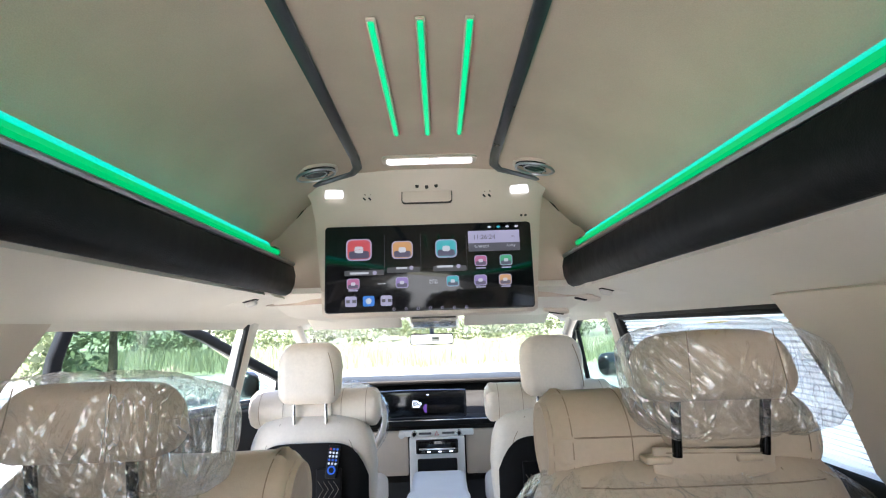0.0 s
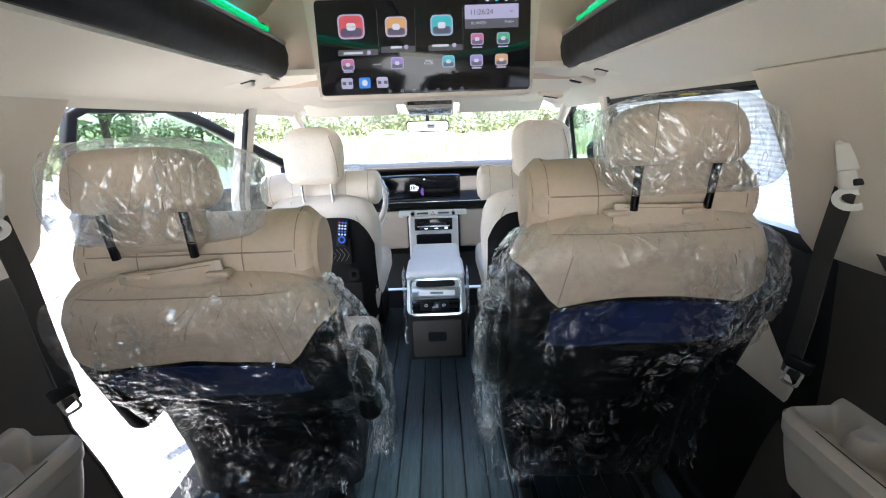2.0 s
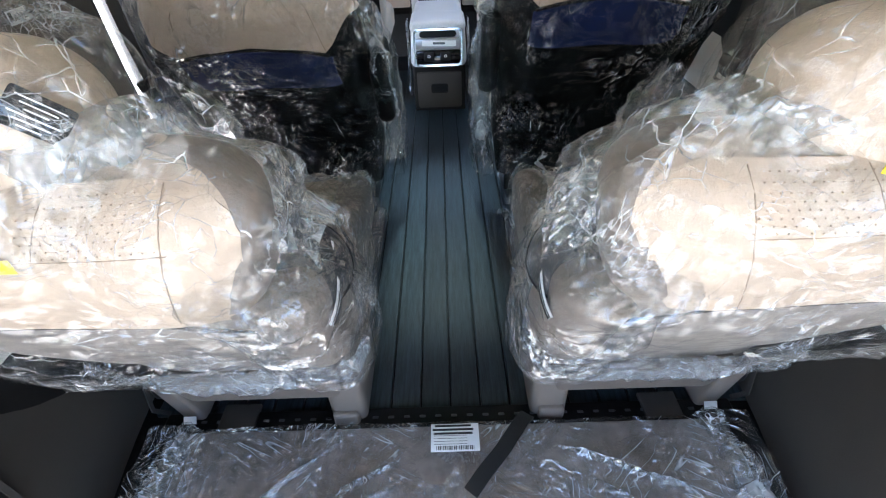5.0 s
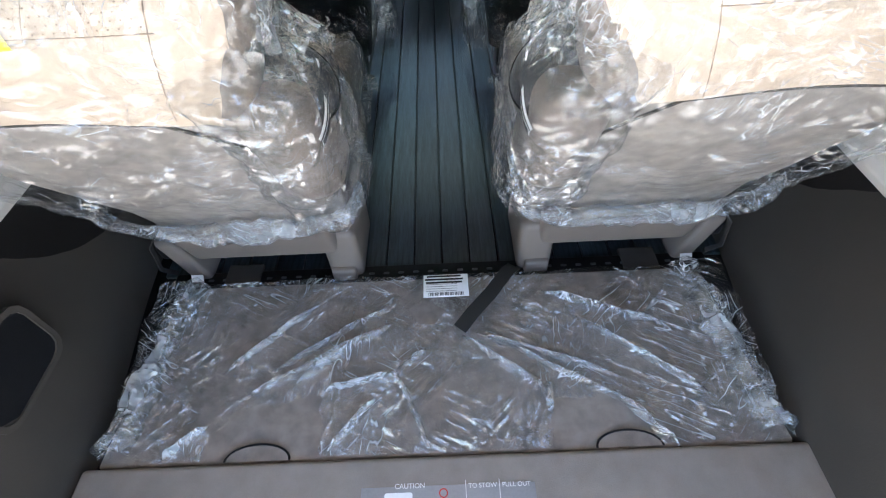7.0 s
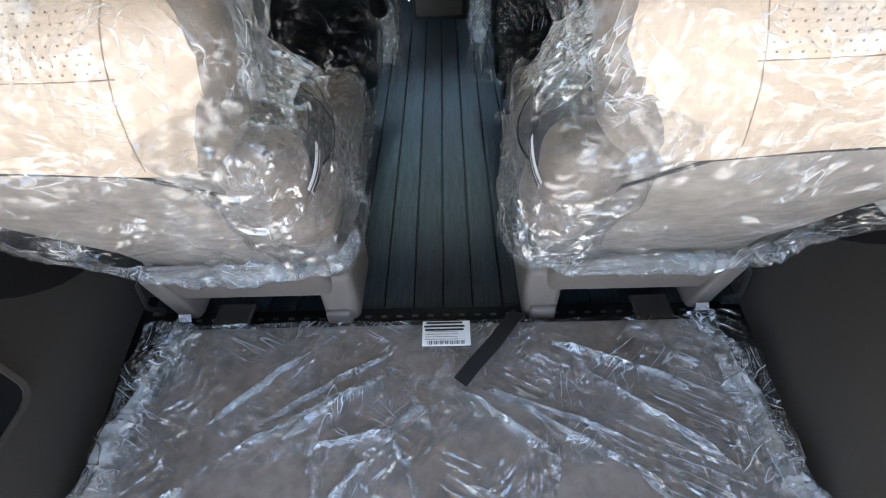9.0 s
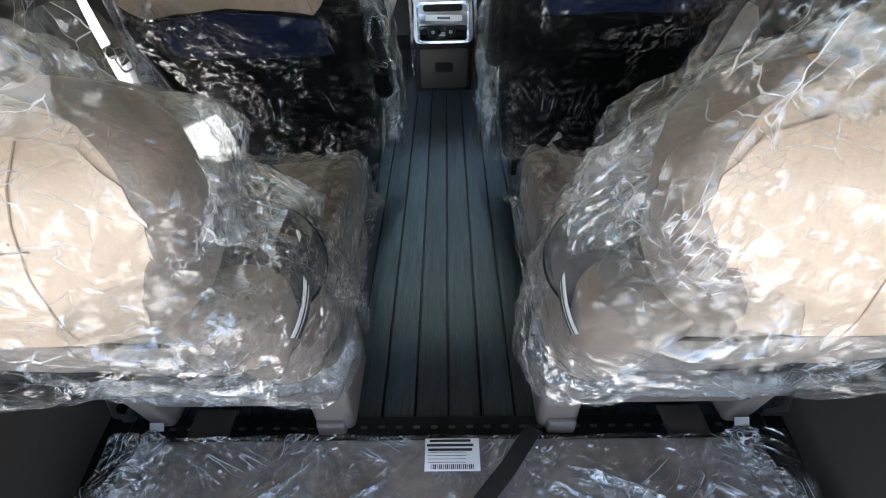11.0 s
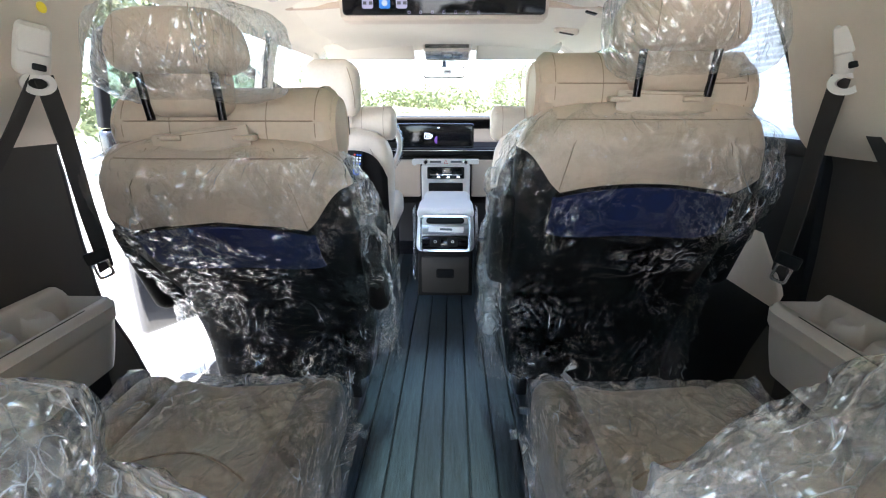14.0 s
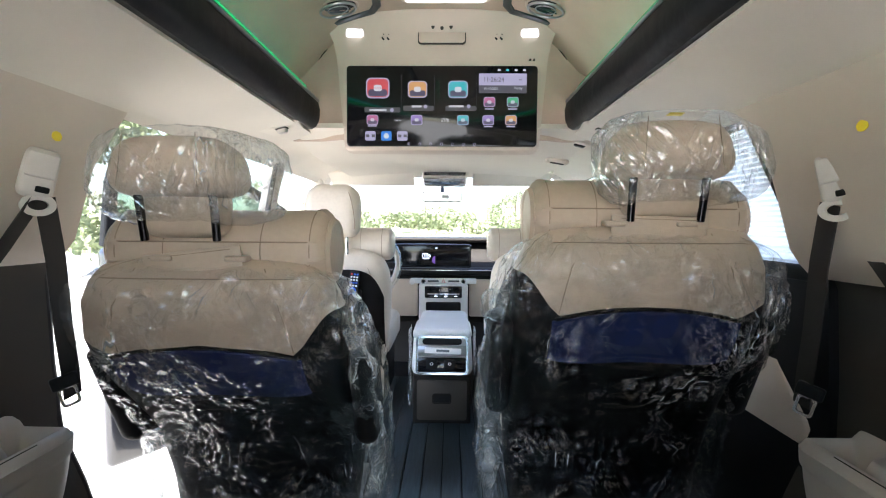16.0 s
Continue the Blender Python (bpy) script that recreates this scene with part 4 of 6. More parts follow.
def bolster_roll(length, r, seed):
    """A leather neck roll: puckered ends, slightly sagging."""
    rings = []
    n, m = 30, 40
    for j in range(m + 1):
        f = j / m
        x = (f - 0.5) * length
        e = min(f, 1 - f) * length
        k = math.sqrt(max(0.0, 1 - (1 - min(1, e / (r * 0.26))) ** 2.2))
        k = max(k, 0.72)
        ring = []
        for i in range(n):
            a = 2 * math.pi * i / n
            rr = r * k * (1 + 0.02 * noise.noise(Vector((x * 9, math.cos(a) * 2 + seed, math.sin(a) * 2))))
            if e < r * 0.45:
                rr *= 1 + 0.05 * math.sin(a * 13 + seed)
            ring.append(Vector((x, rr * math.cos(a), rr * math.sin(a) * 1.0)))
        rings.append(ring)
    return loft(rings)


def ring_line(x, r, tube=0.0010, squeeze=1.0):
    pts = [(x, r * math.cos(2 * math.pi * i / 36), r * math.sin(2 * math.pi * i / 36)) for i in range(37)]
    return sweep(pts, ngon(tube, 5), (1, 0, 0))


def headrest_pad(w, d, h, r, bow=0.02):
    return rbox(w, d, h, r, (6, 3, 4), 4, warp=lambda v: (v.x * (1 - 0.10 * ease(-h / 2, h / 2, v.z)), v.y - bow * (v.x / (w / 2)) ** 2 * -1, v.z - 0.06 * h * (v.x / (w / 2)) ** 2 * (1 if v.z > 0 else 0.3)))


BACK2 = [(0.08, 0.255, 0.42, 0.235), (0.28, 0.245, 0.43, 0.262), (0.42, 0.200, 0.40, 0.270), (0.55, 0.125, 0.32, 0.272), (0.66, 0.055, 0.25, 0.276), (0.76, 0.006, 0.20, 0.272), (0.85, -0.006, 0.17, 0.262), (0.90, 0.004, 0.155, 0.246), (0.93, 0.022, 0.14, 0.222), (0.945, 0.05, 0.115, 0.17)]


def second_row_seat(x, y, drop, head_drop, head_x, inner, film_seed, strap_twist, bag_side):
    """Captain's chair: black shell with a beige top, net pocket, headrest on posts, neck roll, film. inner: side of the aisle."""
    seat = thing("captain_seat", pose(x, y, 0), "beige and black leather captain's seat under clear packing film", "car seat", "second row seats")
    T = [(z * (1 if z < 0.3 else 1) - drop * ease(0.3, 0.8, z), a - drop * 0.6 * ease(0.4, 0.9, z), b - drop * 0.6 * ease(0.4, 0.9, z), c) for z, a, b, c in BACK2]
    zb = 0.742 - drop
    def border(v, f):
        return (0.030 * max(0, 1 - (v / 0.17) ** 2) + (0.10 if v * inner > 0 else 0.035) * ease(0.17, 0.27, abs(v)))
    part("lower_back", back_body(T, lambda v, f: border(v, f) * f * f, 0.12, zb, 16), BLACKL, seat, "black leather seat back")
    part("upper_back", back_body(T, lambda v, f: border(v, f) * (1 - f) ** 2, zb, 0.945 - drop, 12), BEIGE, seat, "beige leather shoulder panel")
    def net(u, v):
        xx = (u - 0.5) * 0.395
        top = zb + 0.026 * max(0, 1 - (xx / 0.19) ** 2) - 0.004
        zz = top - v * (0.122 - 0.03 * (2 * u - 1) ** 4)
        return Vector((xx, rear_y(T, xx, zz) - 0.006 - 0.004 * math.sin(math.pi * v), zz))
    part("net_pocket", sheet(net, 24, 8, thick=0.003), NET, seat, "navy blue net pocket")
    part("pocket_hem", sweep([(-0.192 + 0.384 * i / 20, rear_y(T, -0.192 + 0.384 * i / 20, zb) - 0.008, zb + 0.026 * max(0, 1 - ((-0.192 + 0.384 * i / 20) / 0.19) ** 2)) for i in range(21)], ngon(0.005, 6), (0, -1, 0)), BLACKL, seat)
    for pts in ([(-0.13, 0.925 - drop), (-0.165, 0.85 - drop), (-0.185, 0.755 - drop)], [(0.13, 0.925 - drop), (0.165, 0.85 - drop), (0.185, 0.755 - drop)], [(-0.20 + 0.4 * i / 8, 0.905 - drop) for i in range(9)]):
        part("seam", seam(T, pts), SEAM, seat)
    part("cushion", rbox(0.50, 0.50, 0.16, 0.05, (4, 4, 2), 3, at=(0, 0.60, 0.34)), BEIGE, seat, "beige seat cushion")
    part("seat_base", rbox(0.44, 0.46, 0.10, 0.03, at=(0, 0.55, 0.20)), BLACK, seat)
    for s in (-1, 1):
        part("floor_rail", rbox(0.04, 0.55, 0.03, 0.008, at=(s * 0.19, 0.52, 0.016)), GUNMETAL, seat)
        part("leg", rbox(0.035, 0.10, 0.16, 0.01, at=(s * 0.19, 0.36, 0.10)), BLACK, seat)
        part("armrest", rbox(0.055, 0.16, 0.27, 0.027, (1, 2, 3), 3, warp=lambda v: (v.x, v.y - v.z * 0.45, v.z), at=(s * 0.295, 0.20, 0.60 - drop)), BLACKL, seat, "raised armrest")
    # headrest, posts and roll share the back's lean
    hy, hz = -drop * 0.5, -head_drop
    head = part("headrest", headrest_pad(0.262, 0.125, 0.112, 0.045), BEIGE, seat, "beige leather headrest", pose(head_x, 0.005 + hy, 1.094 + hz, -6))
    part("headrest_neck", rbox(0.17, 0.07, 0.10, 0.03, (3, 2, 2), 3), BEIGE, head, "", pose(0, 0.045, -0.085))
    for s in (-1, 1):
        part("post", sweep([(s * 0.074, -0.008, -0.04), (s * 0.072, 0.022, -0.142)], ngon(0.008, 12), (0, 1, 0)), POST, head, "black chrome headrest post")
        part("post_socket", rbox(0.045, 0.03, 0.012, 0.005, at=(s * 0.074, 0.02 + hy, 0.945 - drop)), BEIGE, seat)
    for dx in (-0.075, 0.075):
        pts = [(dx * (1 - 0.10 * i / 10), -0.066 + 0.003, -0.05 + 0.1 * i / 10) for i in range(11)]
        part("seam", sweep(pts, ngon(0.0010, 5), (0, -1, 0)), SEAM, head)
    roll = part("neck_roll", bolster_roll(0.470, 0.087, film_seed), BEIGE, seat, "rolled beige leather neck cushion", pose(0.012 * inner * (1 if inner > 0 else 0.3), 0.124 + hy, 0.957 - drop))
    for dx in (-0.20, -0.10, 0.10, 0.20):
        part("seam", ring_line(dx, 0.0878), SEAM, roll)
    for dx in (-0.230, 0.230):
        part("end_piping", ring_line(dx, 0.064, 0.008), BEIGE, roll)
    part("seam", sweep([(-0.205, -0.0853, 0.020), (0.205, -0.0853, 0.020)], ngon(0.0016, 5)), SEAM, roll)
    band = part("strap", rbox(0.200, 0.006, 0.060, 0.0025, (8, 1, 2), 1, warp=lambda v: (v.x, v.y - 0.006 * (1 - (v.x / 0.085) ** 2), v.z)), BEIGE, roll, "beige leather strap", pose(head_x * 0.8, -0.106, -0.026, 2, strap_twist, 0))
    part("strap_edge", rbox(0.165, 0.002, 0.0016, 0.0006, k=1, at=(0, -0.008, 0.0235)), SEAM, band)
    # film over the back, and a bag over the headrest
    part("film", film_cover(T, 0.16, 0.955 - drop, 0.014, film_seed, loose=1.5, flare=0.03, side=0.030 * inner), FILM, seat, "clear wrinkled packing film")
    def hem(u, v):
        z = 0.20 + (0.60 - drop) * v
        yr, yf, hw = lerp_table(T, z)
        a = math.pi * (1.5 * u - 0.25)
        r = 0.016 + 0.010 * noise.noise(Vector((v * 7, film_seed, 1))) + 0.9 * wrinkle((u * 0.1, v * 0.6, film_seed), 1.0, film_seed + 3)
        return Vector((inner * (hw + 0.042 + 0.016 * noise.noise(Vector((v * 6, film_seed, 4))) + r * math.cos(a)), yr + 0.035 + 1.3 * r * math.sin(a), z))
    part("gathered_film", sheet(hem, 22, 160), FILMC, seat, "whitish gathered film edge")
    def bag(u, v):
        th, ph = 2 * math.pi * u, math.pi * (0.08 + 0.80 * v)
        c = Vector((math.sin(ph) * math.cos(th), math.sin(ph) * math.sin(th), math.cos(ph)))
        f = lambda k: math.copysign(abs(k) ** 0.55, k)
        p = Vector((0.140 * f(c.x), 0.074 * f(c.y), 0.060 * f(c.z) if c.z > 0 else 0.105 * f(c.z)))
        side = ease(0.2, 0.9, c.x * 1)
        p += c * (0.005 + wrinkle(p, 0.6, film_seed + 4)) + Vector((bag_side * side, 0, -0.01 * side))
        return p
    part("headrest_bag", sheet(bag, 120, 70, closed=True), FILMH, head, "clear plastic bag")
    return seat, head


seat_r, head_r = second_row_seat(0.452, 0.785, 0.0, 0.0, 0.03, -1, 1.3, 1.5, 0.034)
seat_l, head_l = second_row_seat(-0.462, 0.760, 0.075, 0.045, -0.035, 1, 8.1, -7.0, 0.062)
part("yellow_tag", rbox(0.03, 0.018, 0.001, 0.0004, k=1, at=(0.0, -0.03, 0.066)), YELLOW, head_r, "yellow paper tag")


BACK3 = [(0.18, 0.31, 0.43, 0.225), (0.30, 0.25, 0.39, 0.225), (0.42, 0.165, 0.32, 0.220), (0.54, 0.085, 0.25, 0.214), (0.62, 0.035, 0.20, 0.210), (0.66, 0.015, 0.175, 0.216), (0.70, 0.003, 0.16, 0.236), (0.75, -0.004, 0.14, 0.254), (0.79, 0.0, 0.125, 0.264), (0.815, 0.008, 0.12, 0.262), (0.838, 0.028, 0.11, 0.240), (0.848, 0.05, 0.095, 0.19)]


def third_row_seat(x, inner, seed):
    """Folding rear seat: carpeted back with a beige perforated top panel, raised armrest, film."""
    y = -0.185
    seat = thing("folding_seat", pose(x, y, 0), "beige leather third-row seat still in clear packing film", "car seat", "third row seats")
    T = BACK3
    zb = 0.645
    PERF = 0.196 if inner > 0 else 0.160  # the upright seam beside the perforated field
    def border(v, f):
        return 0.035 * max(0, 1 - (v / 0.20) ** 2) - 0.06 * ease(0.17, 0.25, abs(v))
    part("carpet_back", back_body(T, lambda v, f: border(v, f) * f * f, 0.18, zb, 16), CARPET, seat, "grey-brown carpeted seat back")
    def rim(z):
        return min((0.204 + (z - 0.661) * 0.45) if inner > 0 else (0.180 + (z - 0.663) * 0.55), lerp_table(T, z)[2] - 0.014)
    shoulder = part("upper_back", back_body(T, lambda v, f: border(v, f) * (1 - f) ** 2, zb, 0.848, 28), BEIGE, seat, "beige leather shoulder with a taupe side")
    shoulder.data.materials.append(TAUPE)
    for f in shoulder.data.polygons:
        if f.center.x * inner > rim(f.center.z) - 0.004 and f.center.z < 0.87:
            f.material_index = 1
    def panel(u, v):
        xx = inner * (-0.235 + u * (0.235 + rim(zb + 0.02 + v * (0.825 - zb))))
        low = zb + 0.035 * max(0, 1 - (xx / 0.20) ** 2) + 0.004
        zz = low + v * (0.836 - low)
        return Vector((xx, rear_y(T, xx, zz) - 0.007 + 0.004 * (2 * u - 1) ** 6, zz))
    part("back_panel", sheet(panel, 26, 16, thick=0.006), BEIGE, seat, "beige leather back panel with perforated centre")
    bm = bmesh.new()
    for j in range(8):
        for i in range(13):
            xx, zz = inner * (PERF + (0.006 if inner < 0 else 0) - 0.012) - inner * (i * 0.0095 * (1 - 0.03 * j) + (j % 2) * 0.0047), 0.779 + j * 0.0070
            plate(ngon(0.0008, 5), 0.001, bm=bm, m=pose(xx, rear_y(T, xx, zz) - 0.0082, zz))
    tagged(part("perforation", bm, SEAM, seat), kind="stuff")
    for pts in ([(inner * (PERF - 0.036 + 0.042 * i / 8), 0.672 + 0.160 * i / 8) for i in range(9)], [(inner * (PERF - 0.120 + 0.03 * i / 8), 0.772 + 0.060 * i / 8) for i in range(9)], [(inner * (PERF - 0.005 - 0.36 * i / 12), 0.772 + 0.004 * math.sin(i / 4)) for i in range(13)]):
        part("seam", seam(T, pts, 0.0007, 0.0068), SEAM, seat)
    for s in (-1, 1):
        bm = bmesh.new()
        for k in range(14):
            zz = 0.655 + k * 0.014
            xx = s * 0.217
            rbox(0.0011, 0.0016, 0.0055, 0.0005, k=1, at=(xx, rear_y(T, xx, zz) - 0.001, zz), bm=bm)
        tagged(part("stitching", bm, BEIGE, seat, "pale stitching"), kind="stuff")
    # cushion: centre, two bolsters, front roll
    def top(v):
        return (v.x, v.y, v.z + 0.010 * noise.noise(Vector((v.x * 9 + seed, v.y * 9, 0))) - 0.012 * (1 - (v.x / 0.12) ** 2 if abs(v.x) < 0.12 else 0))
    part("cushion", rbox(0.30, 0.52, 0.13, 0.035, (8, 10, 2), 3, warp=top, at=(0, 0.58, 0.309)), GREIGE, seat, "greige leather cushion")
    for s in (-1, 1):
        part("cushion_bolster", rbox(0.095, 0.54, 0.15, 0.04, (2, 6, 2), 3, at=(s * 0.180, 0.58, 0.306)), TAUPE if s == inner else GREIGE, seat, "leather cushion bolster")
    part("seam", sweep([(-0.13 + 0.26 * i / 12, 0.545 + 0.06 * math.cos(math.pi * (i / 12 - 0.5)), 0.3735) for i in range(13)], ngon(0.002, 5)), SEAM, seat)
    piping = [(inner * (-0.20 + 0.034 * i), 0.650 + 0.030 * max(0, 1 - ((-0.20 + 0.034 * i) / 0.20) ** 2)) for i in range(11)] + [(inner * 0.168, 0.632), (inner * 0.190, 0.585), (inner * 0.200, 0.520), (inner * 0.203, 0.440)]
    part("piping", seam(T, piping, 0.0024, 0.003), BROWNTRIM, seat, "dark piping round the carpeted back")
    part("cushion_base", rbox(0.44, 0.48, 0.12, 0.03, at=(0, 0.55, 0.185)), SEATBASE, seat, "greige plastic seat base")
    # rear frame and legs
    part("rear_frame", rbox(0.36, 0.07, 0.15, 0.02, (2, 1, 3), at=(0.01 * inner, 0.315, 0.165), warp=lambda v: (v.x, v.y - v.z * 0.35, v.z)), SEATBASE, seat, "greige plastic frame cover")
    part("inner_leg", rbox(0.085, 0.20, 0.17, 0.018, (1, 2, 2), at=(inner * 0.19, 0.40, 0.085)), SEATBASE, seat, "greige plastic leg cover")
    part("leg_foot", rbox(0.06, 0.05, 0.05, 0.008, at=(inner * 0.185, 0.312, 0.026)), SEATBASE, seat)
    part("outer_leg", rbox(0.05, 0.14, 0.15, 0.012, warp=lambda v: (v.x - inner * v.z * 0.3, v.y, v.z), at=(-inner * 0.205, 0.38, 0.08)), SEATBASE, seat)
    part("anchor_plate", rbox(0.09, 0.07, 0.012, 0.004, at=(-inner * 0.08, 0.315, 0.012)), BROWNTRIM, seat)
    h = part("pull_ring", plate(rrect(0.075, 0.03, 0.014), 0.006, m=pose(-inner * 0.02, 0.312, 0.115)), SEATBASE, seat)
    part("pull_grip", plate(rrect(0.035, 0.014, 0.006), 0.008, m=pose(-inner * 0.02, 0.307, 0.113)), BLACK, h)
    part("latch_tag", plate(rect(0.03, 0.018), 0.001, m=pose(-inner * 0.19, 0.30, 0.03, -40)), PAPER, seat)
    # raised armrest on the aisle side
    def lean(v):
        return (v.x, v.y - v.z * 0.45, v.z)
    arm = part("armrest", rbox(0.104, 0.160, 0.25, 0.051, (1, 3, 6), 4, warp=lean, at=(inner * 0.234, 0.158, 0.540)), TAUPE, seat, "raised taupe leather armrest")
    # its dark cover slopes towards the aisle
    out = Vector((inner * 0.62, -0.36, 0.70)).normalized()
    side = Vector((-inner * 0.35, 0.80, 0.72)).cross(out).normalized()
    rise = out.cross(side)
    def cheek(u, v):
        a = 2 * math.pi * u
        return Vector((inner * 0.248, 0.140, 0.640)) + side * (0.074 * v * math.cos(a)) + rise * (0.064 * v * math.sin(a)) + out * (0.020 * (1 - v * v) - 0.012 * v ** 4 + 0.012)
    part("side_cover", sheet(cheek, 40, 10, closed=True), SHELLG, arm, "dark grey moulded side cover")
    part("cover_gap", sweep([cheek(i / 40, 1.02) for i in range(41)], ngon(0.0022, 5), (1, 0, 0)), BLACK, arm)
    def strip(w0, w1, off):
        def fn(u, v):
            f = u * 2 - 1
            c = Vector((0.2965 - 0.008 * f * f, 0.128 + 0.0425 * f, 0.6150 + 0.0335 * f - 0.008 * (1 - f * f)))
            w = w0 + (w1 - w0) * v
            return Vector((inner * (c.x + off - 14 * w * w), c.y - 0.58 * w, c.z + 0.81 * w))
        return sheet(fn, 16, 4, thick=0.0008)
    lab = part("paper_label", strip(-0.0125, 0.0125, 0.0), PAPER, arm, "white printed label")
    for a, b in ((-0.0095, -0.0065), (-0.003, -0.0015), (0.001, 0.0022), (0.006, 0.0078)):
        part("print_bar", strip(a, b, 0.0009), INK, lab)
    part("belt_loop", sweep([(-inner * 0.245, 0.36, 0.16), (-inner * 0.275, 0.33, 0.12), (-inner * 0.27, 0.31, 0.06), (-inner * 0.245, 0.32, 0.03)], rect(0.012, 0.003), (1, 0, 0)), BELT, seat, "black belt loop")
    part("belt_anchor", rbox(0.035, 0.03, 0.05, 0.012, at=(-inner * 0.25, 0.34, 0.10)), BLACK, seat)
    # headrest
    head = part("headrest", headrest_pad(0.275, 0.13, 0.175, 0.058), BEIGE, seat, "beige leather headrest in film", pose(0, 0.080, 0.852, -8))
    for s in (-1, 1):
        part("post", sweep([(s * 0.065, 0.01, -0.06), (s * 0.065, 0.01, -0.13)], ngon(0.007, 10), (0, 1, 0)), CHROME, head)
    def lift(xx):
        return 0.07 * ease(0.20, 0.30, xx * inner) + 0.13 * ease(0.17, 0.33, -xx * inner) + 0.02 * noise.noise(Vector((xx * 9, seed, 0)))
    TF = [(a, b, c, max(d, 0.240 if a < 0.7 else 0)) for a, b, c, d in T]
    part("film", film_cover(TF, 0.245, 0.865, 0.022, seed, 260, 190, 1.0, 0.020, lift=lift), FILMM, seat, "loose clear packing film")
    def hem(u, v):
        xx = (v - 0.5) * 0.545
        z = 0.245 + lift(xx)
        a = 2 * math.pi * u
        r = 0.011 + 0.007 * noise.noise(Vector((v * 14, seed, 2))) + 0.7 * wrinkle((u * 0.08, v * 0.5, seed), 1.0, seed + 7)
        return Vector((xx, rear_y(TF, xx * 0.93, z) - 0.030 + r * math.cos(a), z + r * math.sin(a) * 1.5 + 0.008 * noise.noise(Vector((v * 22, seed, 5)))))
    part("film_hem", sheet(hem, 22, 220), FILMC, seat, "whitish gathered film hem")
    def sleeve(u, v):
        a = 2 * math.pi * u
        z = 0.36 + 0.39 * v
        k = (1 - 0.70 * ease(0.86, 1.0, v)) * (0.86 + 0.14 * ease(0.0, 0.4, v))
        g = 1.1 * wrinkle((math.cos(a) * 0.07, math.sin(a) * 0.1, z), 1.0, seed + 11)
        f = lambda q: math.copysign(abs(q) ** 0.75, q)
        cx = 0.240 - 0.030 * ease(0.80, 1.0, v)
        return Vector((inner * (cx + (0.068 * k + g) * f(math.cos(a))), 0.150 - 0.45 * (z - 0.560) + (0.102 * k + g) * f(math.sin(a)), z))
    part("armrest_film", sheet(sleeve, 130, 130, closed=True), FILMA, seat, "clear film pulled over the armrest")
    def puff(u, v):
        a = 2 * math.pi * u
        c = Vector((inner * 0.213, 0.098, 0.762)).lerp(Vector((inner * 0.165, 0.075, 0.870)), v)
        r = (0.008 + 0.046 * math.sin(min(1.0, v * 1.15) * math.pi * 0.62)) + 0.9 * wrinkle((math.cos(a) * 0.08, math.sin(a) * 0.08, v * 0.16), 1.0, seed + 13)
        return c + Vector((r * math.cos(a), 0.9 * r * math.sin(a), 0.35 * r * math.cos(a) * inner))
    part("film_puff", sheet(puff, 90, 60, closed=True), FILMM, seat, "whitish film bunched at the shoulder")
    LINE = [Vector((inner * x, yy, z)) for x, yy, z in ((-0.24, 0.060, 0.862), (-0.05, 0.070, 0.862), (0.14, 0.085, 0.842), (0.225, 0.125, 0.765), (0.290, 0.165, 0.665))]
    def crest(u, v):
        """Film bunched in a band from the top of the back down to the armrest."""
        i = min(int(v * 4), 3)
        c = LINE[i].lerp(LINE[i + 1], v * 4 - i)
        a = math.pi * (1.5 * u - 0.25)
        r = 0.032 + 0.010 * math.sin(v * 9 + seed) + 0.012 * noise.noise(Vector((v * 5, seed, 0))) + 1.3 * wrinkle((u * 0.12, v * 0.6, seed), 1.0, seed + 5)
        return c + Vector((0.012 * math.sin(v * 23 + u * 4), -1.35 * r * math.cos(a), 0.8 * r * math.sin(a)))
    part("gathered_film", sheet(crest, 36, 190), FILMC, seat, "whitish film gathered along the top")
    def bag(u, v):
        th, ph = 2 * math.pi * u, math.pi * (0.05 + 0.85 * v)
        c = Vector((math.sin(ph) * math.cos(th), math.sin(ph) * math.sin(th), math.cos(ph)))
        f = lambda k: math.copysign(abs(k) ** 0.6, k)
        p = Vector((0.155 * f(c.x), 0.080 * f(c.y), 0.098 * f(c.z) if c.z > 0 else 0.11 * f(c.z)))
        return p + c * (0.006 + wrinkle(p, 0.9, seed + 2))
    part("headrest_bag", sheet(bag, 140, 80, closed=True), FILMM, head, "clear plastic bag")
    def drape(u, v):
        xx = (u - 0.5) * 0.60
        yy = 0.30 + v * 0.58
        side = ease(0.215, 0.28, abs(xx))
        zz = 0.382 + 0.010 + max(-0.008, wrinkle((xx, yy, seed), 1.2, seed + 1)) - side * (0.13 + 0.05 * noise.noise(Vector((yy * 9, seed, 1))))
        fr = ease(0.80, 0.86, yy)
        zz -= fr * 0.06
        return Vector((xx * (1 - 0.13 * side), yy, zz))
    part("cushion_film", sheet(drape, 150, 140), FILMS, seat, "clear film over the cushion")
    tag = part("yellow_tag", rbox(0.019, 0.001, 0.015, 0.0004, k=1, at=((inner * 0.075 if inner < 0 else 0.055), -0.012, (0.845 if inner < 0 else 0.775))), YELLOW, seat, "yellow paper tag")
    if inner > 0:
        hl = part("black_label", plate(rrect(0.045, 0.032, 0.003), 0.001, m=pose(0.122, -0.052, 0.030, 0, 42, 34)), BLACK, head, "black printed label")
        for k in range(6):
            part("print_bar", plate(rect(0.034 - 0.009 * (k % 3), 0.0011), 0.0006, m=pose(0.122, -0.0532, 0.030, 0, 42, 34) @ pose(0, -0.0008, 0.011 - k * 0.0045)), PAPER, hl)
